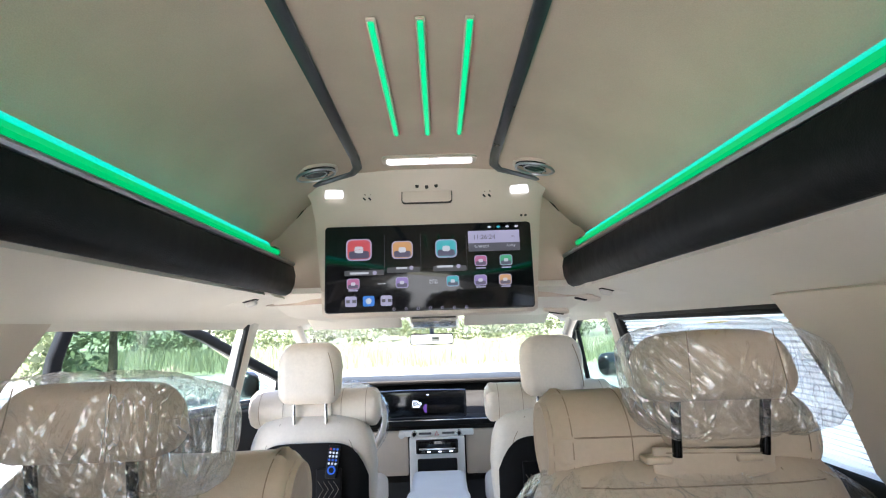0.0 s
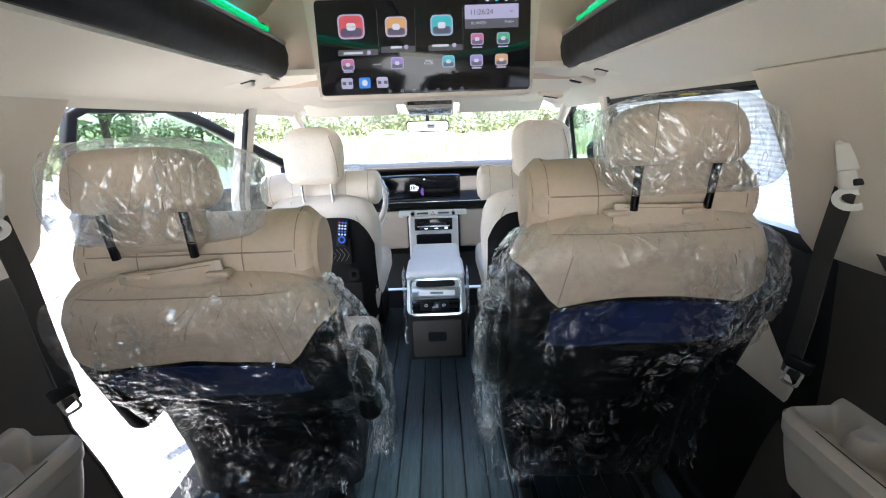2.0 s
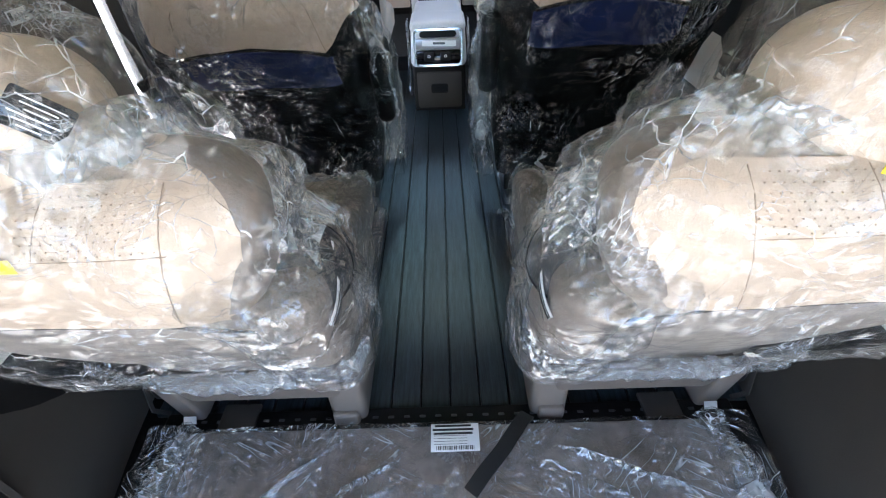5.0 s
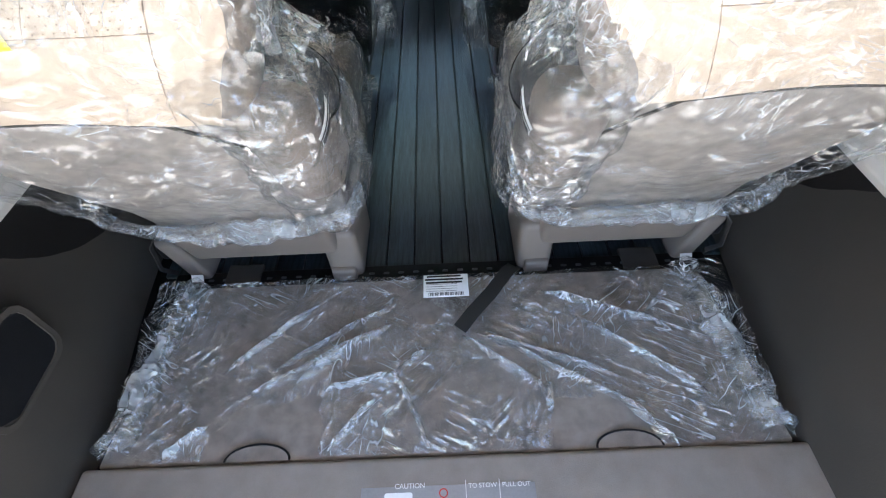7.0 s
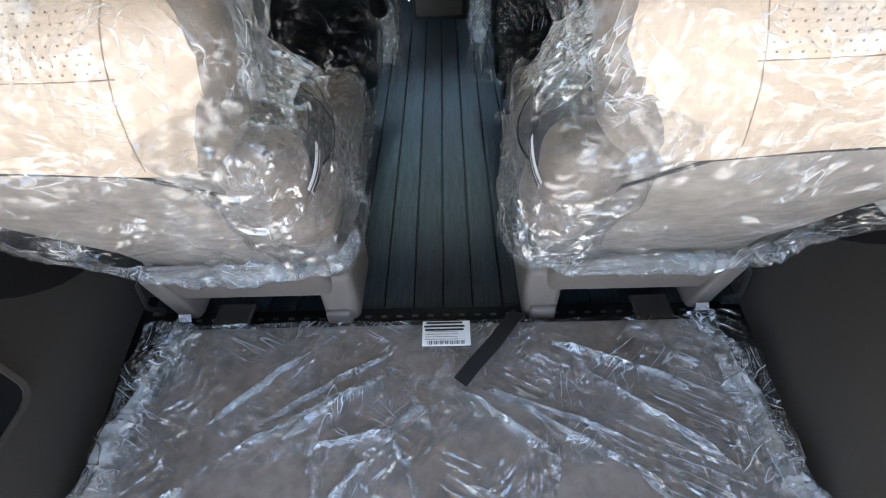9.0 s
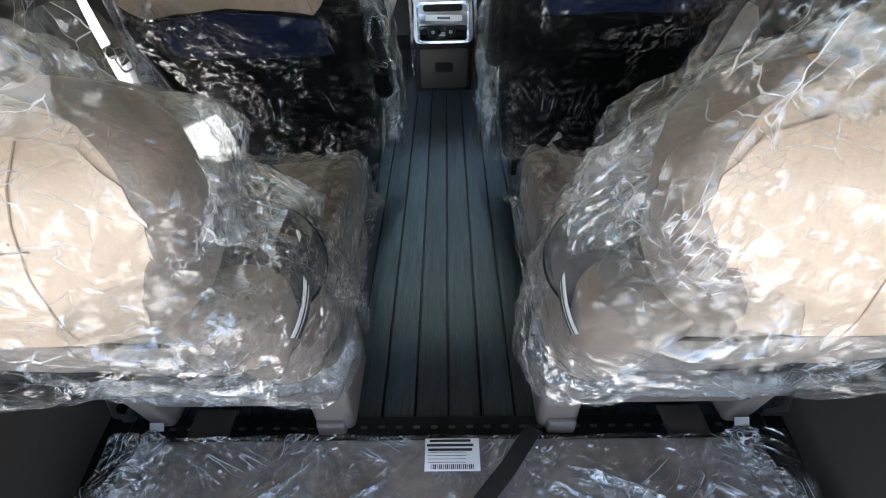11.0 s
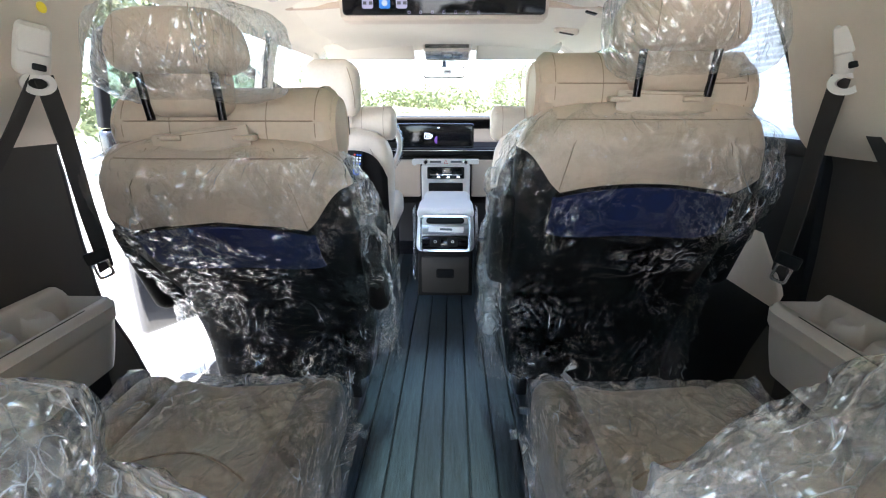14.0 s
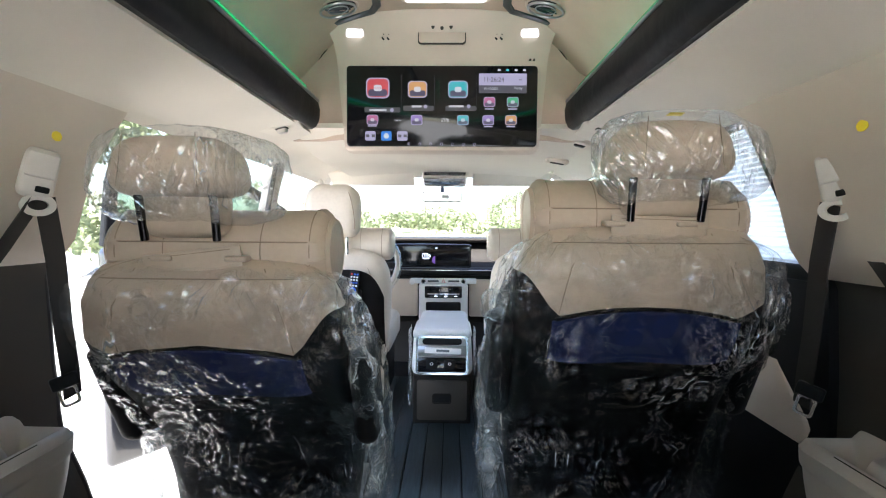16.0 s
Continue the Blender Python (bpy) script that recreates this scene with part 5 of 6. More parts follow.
    part("film_twist", sheet(lambda u, v: Vector((inner * 0.16 + 0.02 * (u - 0.5) * (1 - 0.6 * v) + 0.01 * math.sin(9 * v), 0.80 + 0.01 * math.sin(v * 7 + u * 5), 0.375 + 0.07 * v)), 6, 12), FILMC, seat)
    return seat


third_row_seat(-0.420, 1, 21.0)
third_row_seat(0.430, -1, 33.0)


def dome(v):
    """Rounded-off top of a tall headrest, slightly narrower at its foot."""
    t = v.z / 0.1225
    k = math.sqrt(1 - 0.50 * max(0.0, (t - 0.1) / 0.9) ** 2.4) * (1 - 0.05 * ease(0.2, -1.0, t))
    return (v.x * k, v.y * (1 - 0.15 * ease(0.2, 1.0, t)), v.z)


def front_seat(x):
    """Front seat seen from behind: pale shoulders, black back shell, headrest and neck roll."""
    y = 1.96
    s = thing("front_seat", pose(x, y, 0), "pale beige leather front seat with a black back", "car seat", "front seats")
    T = [(0.10, 0.05, 0.30, 0.20), (0.30, 0.02, 0.28, 0.235), (0.50, 0.0, 0.24, 0.255), (0.62, 0.0, 0.21, 0.262), (0.72, 0.01, 0.19, 0.25), (0.78, 0.02, 0.17, 0.225), (0.815, 0.04, 0.15, 0.18), (0.83, 0.06, 0.13, 0.12)]
    part("seat_back", back_body(T, lambda v, f: 0, 0.10, 0.83, 30, seed=x), PALE, s, "pale beige leather backrest")
    def shell(u, v):
        xx = (u - 0.5) * 0.475
        top = 0.70 + 0.03 * (1 - (2 * u - 1) ** 4) - 0.10 * abs(2 * u - 1) ** 6
        zz = 0.14 + v * (top - 0.14)
        return Vector((xx, rear_y(T, xx, zz) - 0.012 + 0.008 * abs(2 * u - 1) ** 6, zz))
    part("back_shell", sheet(shell, 24, 20, thick=0.012), BLACKL, s, "black leather back shell")
    part("map_pocket", sheet(lambda u, v: Vector(((u - 0.5) * 0.34, rear_y(T, 0.0, 0.3) - 0.03 + 0.012 * (2 * u - 1) ** 4, 0.18 + v * 0.24)), 12, 6, thick=0.006), DARKTRIM, s)
    pouch = part("phone_pouch", rbox(0.10, 0.015, 0.12, 0.006, at=(0.10 * (1 if x > 0 else 0.9) * (-1 if x > 0 else 1), -0.02, 0.58)), BLACKL, s, "stitched black pouch")
    for k in range(4):
        part("stitch_line", sweep([(pouch_x(x) - 0.04 + 0.02 * k, -0.0285, 0.535), (pouch_x(x) - 0.02 + 0.02 * k, -0.0285, 0.565), (pouch_x(x) - 0.04 + 0.02 * k, -0.0285, 0.595)], ngon(0.0008, 4), (0, -1, 0)), TAUPE, s)
    part("coat_hook", ring_plate(rrect(0.045, 0.05, 0.01), 0.012, 0.015, pose(-0.03 if x > 0 else 0.14, -0.028, 0.47)), BLACK, s, "black plastic bag hook")
    part("cushion", rbox(0.50, 0.50, 0.16, 0.05, (3, 3, 1), 3, at=(0, 0.40, 0.36)), PALE, s)
    part("seat_base", rbox(0.44, 0.46, 0.26, 0.03, at=(0, 0.38, 0.15)), BLACK, s)
    head = part("headrest", rbox(0.262, 0.11, 0.245, 0.05, (6, 3, 8), 4, warp=dome), PALE, s, "pale beige leather headrest", pose(0, 0.030, 1.000, -5))
    part("seam", sweep([(0.112 - 0.03 * (i / 10) ** 2 , -0.0545, -0.09 + 0.17 * i / 10) for i in range(11)], ngon(0.0016, 5), (0, -1, 0)), SEAM, head)
    for k in (-1, 1):
        part("post", sweep([(k * 0.065, 0.0, -0.10), (k * 0.065, 0.02, -0.20)], ngon(0.007, 10), (0, 1, 0)), CHROME, head)
    roll = part("neck_roll", bolster_roll(0.54, 0.078, x), PALE, s, "rolled pale leather neck cushion", pose(0, 0.135, 0.845))
    for dx in (-0.22, -0.12, 0.12, 0.22):
        part("seam", ring_line(dx, 0.0788), SEAM, roll)
    part("strap", sheet(lambda u, v: Vector(((u - 0.5) * 0.16, 0.083 * math.cos(radians(240 - 90 * v)), 0.083 * math.sin(radians(240 - 90 * v)))), 6, 10, thick=0.004), PALE, roll)
    for pts in ([(-0.12, 0.80), (-0.17, 0.72), (-0.19, 0.66)], [(0.12, 0.80), (0.17, 0.72), (0.19, 0.66)]):
        part("seam", seam(T, pts), SEAM, s)
    return s


def pouch_x(x):
    return -0.10 if x > 0 else 0.09


front_seat(-0.51)
front_seat(0.485)


def remote():
    r = thing("remote_control", pose(-0.405, 1.938, 0.665, -12, 6, 0), "small black remote control with blue buttons in a seat pouch", "remote control")
    part("body", rbox(0.045, 0.014, 0.12, 0.006, (1, 1, 2)), BLACK, r)
    blue = material("blue_button", (0.02, 0.12, 0.6), 0.4, bump=0)
    redb = material("red_button", (0.6, 0.03, 0.03), 0.4, bump=0)
    for i in range(3):
        for j in range(5):
            part("button", plate(ngon(0.0045, 10), 0.003, m=pose((i - 1) * 0.013, -0.0085, 0.045 - j * 0.013)), redb if (i, j) == (0, 0) else (blue if j in (0, 3) else WHITE), r)
    part("ring_pad", ring_plate(ngon(0.016, 20), 0.006, 0.003, pose(0, -0.0085, -0.03)), blue, r)


remote()


# ---- cup-holder ledges beside the third row ----
def ledge(s):
    """Moulded side shelf: a trough parted into cups, a rolled inner rim, a face that steps in below."""
    c = thing("armrest_ledge", pose(s * 0.84, 0.44, 0), "greige plastic side ledge with moulded cup holders", "armrest ledge", "side ledges")
    X0, X1, Y0, Y1, ZT = -0.088, 0.080, -0.53, 0.365, 0.502
    def depth(x, y):
        tr = ease(-0.056, -0.040, x) * (1 - ease(0.034, 0.050, x)) * ease(0.030, 0.055, y) * (1 - ease(0.325, 0.347, y))
        d = tr * 0.058
        for ky in (0.150, 0.250):
            d = min(d, 0.006 + 0.07 * ease(0.022, 0.044, math.hypot((x - 0.044) * 0.55, y - ky)))
        for ky in (0.110, 0.200, 0.300):
            d = min(d, 0.036 + 0.03 * ease(0.026, 0.034, math.hypot(x + 0.048, y - ky)))
        return d
    def xin(y):
        return X0 + 0.055 * (1 - math.sqrt(max(0.0, 1 - max(0.0, (y - Y1 + 0.065) / 0.065) ** 2)))
    def top(u, v):
        y = Y0 + (Y1 - Y0) * v
        x = xin(y) + (X1 - xin(y)) * u
        e = u * (X1 - xin(y))
        z = ZT - 0.014 * (1 - ease(0, 0.018, e)) - depth(x, y) + 0.022 * ease(0.70, 0.90, u)
        return Vector((s * x, y, z - 0.016 * ease(0.975, 1.0, v)))
    part("top", sheet(top, 64, 200), TRIMG, c, "moulded top with cup wells")
    def face(u, v):
        y = Y0 + (Y1 - Y0) * u
        low = 0.385 - 0.055 * ease(0.0, 0.12, y)
        z = low + (ZT - 0.014 - low) * v
        x = xin(y) + 0.022 * (1 - v) ** 2 + 0.006 * ease(0.80, 0.74, v) - 0.014 * ease(0.34, 0.16, v) * (1 - ease(0.02, 0.2, y))
        return Vector((s * x, y - 0.012 * (1 - v) * ease(0.9, 1, u), z))
    part("inner_face", sheet(face, 110, 36), TRIMG, c)
    part("end_face", sheet(lambda u, v: Vector((s * (X0 + 0.055 + 0.02 * (1 - v) + (X1 - X0 - 0.055 - 0.02 * (1 - v)) * u), Y1 - 0.012 * (1 - v), 0.33 + (ZT - 0.03 - 0.33) * v + 0.03 * ease(0.6, 0.9, u) * v)), 8, 6), TRIMG, c)
    part("seam_line", sweep([(s * (X0 + 0.020), y, ZT + 0.0004) for y in (Y0, 0.0, 0.26)], ngon(0.0014, 5)), BROWNTRIM, c)
    part("lower_panel", sheet(lambda u, v: Vector((s * (X0 + 0.045), Y0 + (Y1 - 0.05 - Y0) * u, 0.02 + v * 0.36)), 4, 4, thick=0.015), DARKTRIM, c, "dark lower side panel")


ledge(-1)
ledge(1)


def seat_belt(s):
    b = thing("seat_belt", pose(0, 0, 0), "dark seat belt hanging from a beige pillar guide", "seat belt", "rear seat belts")
    ax, ay, az = s * 0.772, 0.735, 0.985
    guide = part("guide_cover", rbox(0.058, 0.032, 0.098, 0.015, (1, 1, 2), 3), TRIMG, b, "beige belt height adjuster", pose(ax - s * 0.004, ay - 0.012, az + 0.050, 0, -s * 12, s * -52))
    part("guide_button", rbox(0.05, 0.010, 0.05, 0.006), TRIMG, guide, "", pose(0, -0.017, 0.015))
    part("guide_slot", rbox(0.022, 0.010, 0.012, 0.003), BLACK, guide, "", pose(0.008, -0.016, -0.032))
    part("guide_ring", ring_plate(ngon(0.028, 24, 0.022), 0.012, 0.018), TRIMG, b, "beige belt loop", pose(ax - s * 0.010, ay - 0.022, az - 0.012, 0, 0, s * -48))
    front = [(ax - s * 0.004, ay, az), (ax + s * 0.004, ay + 0.03, az - 0.12), (s * 0.795, ay + 0.065, az - 0.27), (s * 0.80, ay + 0.085, az - 0.37), (s * 0.80, ay + 0.09, az - 0.43)]
    part("webbing", sweep(front, rect(0.0025, 0.048), (0, 1, 0)), BELT, b, "dark webbing")
    back = [(ax - s * 0.001, ay - 0.015, az), (ax + s * 0.024, ay - 0.06, az - 0.09), (ax + s * 0.05, ay - 0.10, az - 0.17)]
    part("webbing", sweep(back, rect(0.0025, 0.030), (0, 1, 0)), BELT, b, "dark webbing")
    t = part("tongue", ring_plate(rrect(0.036, 0.046, 0.008), 0.006, 0.003), CHROME, b, "metal buckle tongue", pose(s * 0.795, ay + 0.075, az - 0.425, 0, s * 14, s * -50))
    part("tongue_head", rbox(0.05, 0.014, 0.03, 0.005), BLACK, t, "", pose(0, 0, 0.035))


seat_belt(-1)
seat_belt(1)


# ---- doors, pillars, windows ----
def door_side():
    # closed sliding door on the right: dark lower panel, window with a pleated shade
    d = thing("sliding_door", pose(0, 0, 0), "closed sliding door with a white pleated sunshade over its window", "car door")
    lowp = sheet(lambda u, v: Vector((lerp_table([(0, 0.82), (0.5, 0.90), (0.84, 0.88)], v * 0.84)[0] + 0.03, 0.845 + u * 1.065, -0.05 + v * 0.89)), 10, 10, thick=0.05)
    part("lower_panel", lowp, BLACK, d, "black door trim")
    zt, zb = 1.185, 0.845
    X = lambda z: 0.868 - 0.115 * (z - 0.845) / 0.34
    part("belt_moulding", rbox(0.05, 1.05, 0.04, 0.015, at=(0.868, 1.385, 0.835)), BLACK, d)
    part("top_frame", sweep([(X(zt) , 0.90, zt + 0.012), (X(zt), 1.90, zt + 0.0)], rrect(0.03, 0.03, 0.008)), BLACK, d)
    part("front_frame", sweep([(X(zb), 1.885, zb), (X(zt), 1.87, zt)], rrect(0.05, 0.06, 0.012), (0, 1, 0)), BLACK, d)
    part("rear_frame", sweep([(X(zb), 0.885, zb), (X(zt), 0.955, zt)], rrect(0.03, 0.03, 0.008), (0, 1, 0)), BLACK, d)
    g = part("window_pane", sheet(lambda u, v: Vector((X(zb + v * 0.34) + 0.02, 0.88 + u * 1.0, zb + v * 0.34)), 2, 2, thick=0.004), GLASS, d)
    g.visible_shadow = False
    n = 26
    def pleat(u, v):
        i = v * 2 * n
        z = zb + 0.005 + v * 0.325
        x = X(z) - 0.004 - (0.010 if round(i) % 2 else 0.0)
        y0 = 0.895 + 0.075 * v
        return Vector((x, y0 + u * (1.86 - y0) + 0.004 * (round(i) % 2), z))
    sh = part("sunshade", sheet(pleat, 2, 2 * n), SHADE_T, d, "white pleated fabric sunshade", sharp=10)
    part("shade_rod", sweep([(X(zt) - 0.012, 0.93, zt - 0.004), (X(zt) - 0.012, 1.86, zt - 0.006)], ngon(0.007, 8)), BLACK, d)
    part("door_armrest", rbox(0.05, 0.30, 0.29, 0.022, (1, 3, 2), 2, warp=lambda v: (v.x, v.y * (1 - 1.6 * ease(0.0, 0.145, v.z) * 0.5), v.z), at=(0.896, 1.04, 0.47)), TRIM, d, "cream door armrest")
    # front right door
    f = thing("front_door", pose(0, 0, 0), "closed front passenger door with its window up", "car door")
    part("lower_panel", sheet(lambda u, v: Vector((lerp_table([(0, 0.80), (0.5, 0.86), (0.86, 0.84)], v * 0.86)[0], 1.98 + u * 0.95, -0.05 + v * 0.92)), 8, 8, thick=0.05), TRIMG, f)
    part("window_frame", sweep([(0.83, 1.99, 0.87), (0.765, 1.985, 1.20), (0.765, 2.45, 1.195), (0.775, 2.62, 1.12), (0.815, 2.95, 0.90)], rrect(0.025, 0.025, 0.006), (1, 0, 0)), BLACK, f)
    part("quarter_bar", sweep([(0.825, 2.62, 0.87), (0.77, 2.56, 1.13)], rrect(0.02, 0.03, 0.006), (0, 1, 0)), BLACK, f)
    p = part("window_pane", sheet(lambda u, v: Vector((0.838 - 0.065 * v, 2.0 + u * (0.95 - 0.45 * v), 0.87 + v * 0.30)), 2, 2, thick=0.004), TINTED, f)
    p.visible_shadow = False
    mir = part("door_mirror", rbox(0.20, 0.10, 0.13, 0.05, (2, 1, 1), 3, at=(1.02, 2.72, 0.93)), PAINT, f, "dark door mirror")


SHADE_T = bpy.data.materials.new("white_shade_fabric")
SHADE_T.use_nodes = True
_n, _l = SHADE_T.node_tree.nodes, SHADE_T.node_tree.links
_n.remove(_n["Principled BSDF"])
_d, _t, _m = _n.new("ShaderNodeBsdfDiffuse"), _n.new("ShaderNodeBsdfTranslucent"), _n.new("ShaderNodeMixShader")
_d.inputs[0].default_value = (0.88, 0.90, 0.92, 1)
_t.inputs[0].default_value = (0.90, 0.95, 0.98, 1)
_m.inputs[0].default_value = 0.6
_l.new(_d.outputs[0], _m.inputs[1])
_l.new(_t.outputs[0], _m.inputs[2])
_l.new(_m.outputs[0], _n["Material Output"].inputs[0])
door_side()


def open_front_door():
    """Driver's door, swung out: hinge at the front."""
    d = thing("open_door", pose(-0.84, 2.66, 0.0, 0, 0, -33), "open dark front door with a tinted window", "car door")
    # local: y towards the rear is negative, panel in the y-z plane
    part("lower_panel", rbox(0.07, 1.08, 0.95, 0.03, (1, 4, 4), 2, at=(0, -0.55, 0.36)), PAINT, d, "dark painted door panel")
    fr = [(0.0, -1.06, 0.84), (0.03, -1.05, 1.10), (0.045, -1.03, 1.20), (0.05, -0.98, 1.228), (0.05, -0.66, 1.228), (0.035, -0.50, 1.165), (0.02, -0.34, 1.082), (0.0, -0.02, 0.92), (0.0, -0.02, 0.84)]
    part("window_frame", sweep(fr, rrect(0.045, 0.055, 0.012), (1, 0, 0)), BLACK, d, "black window frame")
    p = part("window_pane", sheet(lambda u, v: Vector((0.045 * v, -1.05 + u * (1.03 - 0.62 * v), 0.84 + v * 0.385)), 4, 4, thick=0.004), TINTED, d)
    p.visible_shadow = False
    part("inner_trim", rbox(0.03, 1.0, 0.5, 0.014, (1, 3, 2), 2, at=(0.05, -0.55, 0.55)), BLACK, d, "black inner trim")
    part("door_mirror", rbox(0.18, 0.11, 0.14, 0.05, (2, 1, 1), 3, at=(-0.12, -0.16, 0.90)), PAINT, d)


open_front_door()


def pillars():
    for s, nm in ((-1, "left"), (1, "right")):
        b = sweep([(s * 0.82, 1.935, 0.0), (s * 0.845, 1.935, 0.5), (s * 0.83, 1.935, 0.85), (s * 0.775, 1.945, 1.12), (s * 0.75, 1.95, 1.215)], rrect(0.06, 0.085, 0.02), (0, 1, 0))
        tagged(part("trim_pillar_" + nm, b, HEADLINER), "cream centre pillar trim with a belt guide", "pillar trim", kind="structure")
        tagged(part("trim_seal_" + nm, sweep([(s * 0.80, 1.895, 0.1), (s * 0.822, 1.892, 0.5), (s * 0.805, 1.888, 0.85), (s * 0.752, 1.885, 1.12), (s * 0.735, 1.885, 1.205)], rrect(0.018, 0.022, 0.006), (0, 1, 0)), RUBBER), "black rubber door seal along the pillar", "door seal", kind="structure")
        a = sweep([(s * 0.755, 2.56, 1.215), (s * 0.785, 2.85, 1.08), (s * 0.80, 3.35, 0.84)], rrect(0.055, 0.06, 0.02), (1, 0, 0))
        tagged(part("trim_front_pillar_" + nm, a, HEADLINER), "cream windscreen pillar trim", "pillar trim", kind="structure")
        tagged(part("trim_sill_" + nm, rbox(0.10, 2.1, 0.05, 0.015, at=(s * 0.82, 1.9, -0.02)), BLACK), "black plastic door sill", "sill", kind="structure")
    ws = sheet(lambda u, v: Vector(((u - 0.5) * 1.56, 3.45 - 0.80 * v - 0.10 * (2 * u - 1) ** 2, 0.83 + 0.425 * v)), 10, 6, thick=0.004)
    g = part("window_windscreen", ws, GLASS)
    g.visible_shadow = False
    tagged(g, "clear windscreen", "windscreen", kind="structure")
    hood = sheet(lambda u, v: Vector(((u - 0.5) * 1.7, 3.45 + v * 0.95, 0.80 - 0.12 * v - 0.10 * (2 * u - 1) ** 4)), 12, 8, thick=0.02)
    tagged(part("hood", hood, PAINT), "dark painted bonnet of the van", "bonnet", kind="structure")
    fw = rbox(1.6, 0.05, 0.95, 0.01, at=(0, 3.40, 0.35))
    tagged(part("wall_front", fw, BLACK), "front bulkhead behind the dashboard", "wall", kind="structure")


pillars()


# ---- front roof fittings ----
def front_fittings():
    for s, cx, w in ((-1, -0.432, 0.50), (1, 0.392, 0.46)):
        v = thing("sun_visor", pose(cx, 2.60, 1.213, -24, 0, 0), "folded cream sun visor in clear film", "sun visor", "sun visors")
        part("board", rbox(w, 0.165, 0.022, 0.010, (4, 2, 1), 2), HEADLINER, v)
        part("wrap", sheet(lambda u, q: Vector(((u - 0.5) * (w + 0.02), 0.06 + 0.055 * q, -0.014 - 0.03 * q + 0.006 * noise.noise(Vector((u * 14, q * 4, s))))), 40, 10), FILMH, v, "clear protective film")
    o = thing("overhead_console", pose(0.0, 2.56, 1.208, -16), "cream overhead lamp console wrapped in film", "overhead console")
    part("body", rbox(0.255, 0.16, 0.055, 0.02, (2, 2, 1), 2), TRIM, o)
    part("lens", rbox(0.235, 0.006, 0.034, 0.003, at=(0, -0.081, 0.002)), GLOSSBLACK, o)
    part("chrome_edge", rbox(0.235, 0.10, 0.006, 0.003, at=(0, -0.02, -0.029)), CHROME, o)
    part("wrap", rbox(0.27, 0.17, 0.065, 0.02, (14, 8, 4), 2, warp=lambda q: (q.x, q.y, q.z + 0.007 * noise.noise(q * 40))), FILM, o)
    m = thing("rear_view_mirror", pose(-0.018, 2.64, 1.105), "black rear-view mirror with a white sticker on its back", "mirror")
    part("housing", rbox(0.24, 0.035, 0.062, 0.016, (2, 1, 1), 3), BLACK, m)
    part("mirror_glass", plate(rrect(0.228, 0.05, 0.014), 0.002, m=pose(0, -0.0195, 0)), material("mirror_glass", (0.85, 0.86, 0.87), 0.03, 1.0, bump=0), m)
    part("sticker", plate(rect(0.045, 0.026), 0.001, m=pose(0.02, -0.021, 0.0)), PAPER, m, "white sticker")
    part("sticker_print", plate(rect(0.03, 0.004), 0.0006, m=pose(0.02, -0.0218, 0.004)), INK, m)
    part("stalk", sweep([(0, 0.02, 0.02), (0, 0.10, 0.06)], ngon(0.012, 8)), BLACK, m)
    for s in (-1, 1):
        h = thing("coat_hook", pose(s * 0.555, 1.47, 1.283, 0, s * 14, 0), "cream moulded coat hook in the headliner", "coat hook", "coat hooks")
        part("boss", rbox(0.16, 0.12, 0.03, 0.014, (3, 2, 1), 3, warp=lambda q: (q.x * (1 - 0.25 * ease(-0.06, 0.06, q.y)), q.y, q.z)), HEADLINER, h)
        part("hook", rbox(0.035, 0.028, 0.022, 0.009, at=(0, -0.02, -0.022)), TRIMG, h)
        part("socket", rbox(0.04, 0.034, 0.008, 0.004, at=(0, -0.02, -0.015)), BROWNTRIM, h)
    b = thing("roof_switch", pose(0.545, 1.70, 1.262, 0, 14, 0), "small cream roof switch with a dark button", "switch")
    part("plate", rbox(0.12, 0.10, 0.016, 0.008, (1, 1, 1), 2), TRIM, b)
    part("button", rbox(0.045, 0.03, 0.008, 0.003, at=(-0.005, -0.01, -0.009)), BLACK, b)
    g = thing("grab_handle", pose(0.50, 1.90, 1.222, 0, 10, 0), "folded cream roof grab handle", "grab handle")
    part("handle", rbox(0.10, 0.05, 0.025, 0.012, (2, 1, 1), 3), TRIM, g)
    part("grip_hollow", rbox(0.06, 0.02, 0.006, 0.003, at=(0, -0.01, -0.012)), BROWNTRIM, g)


front_fittings()


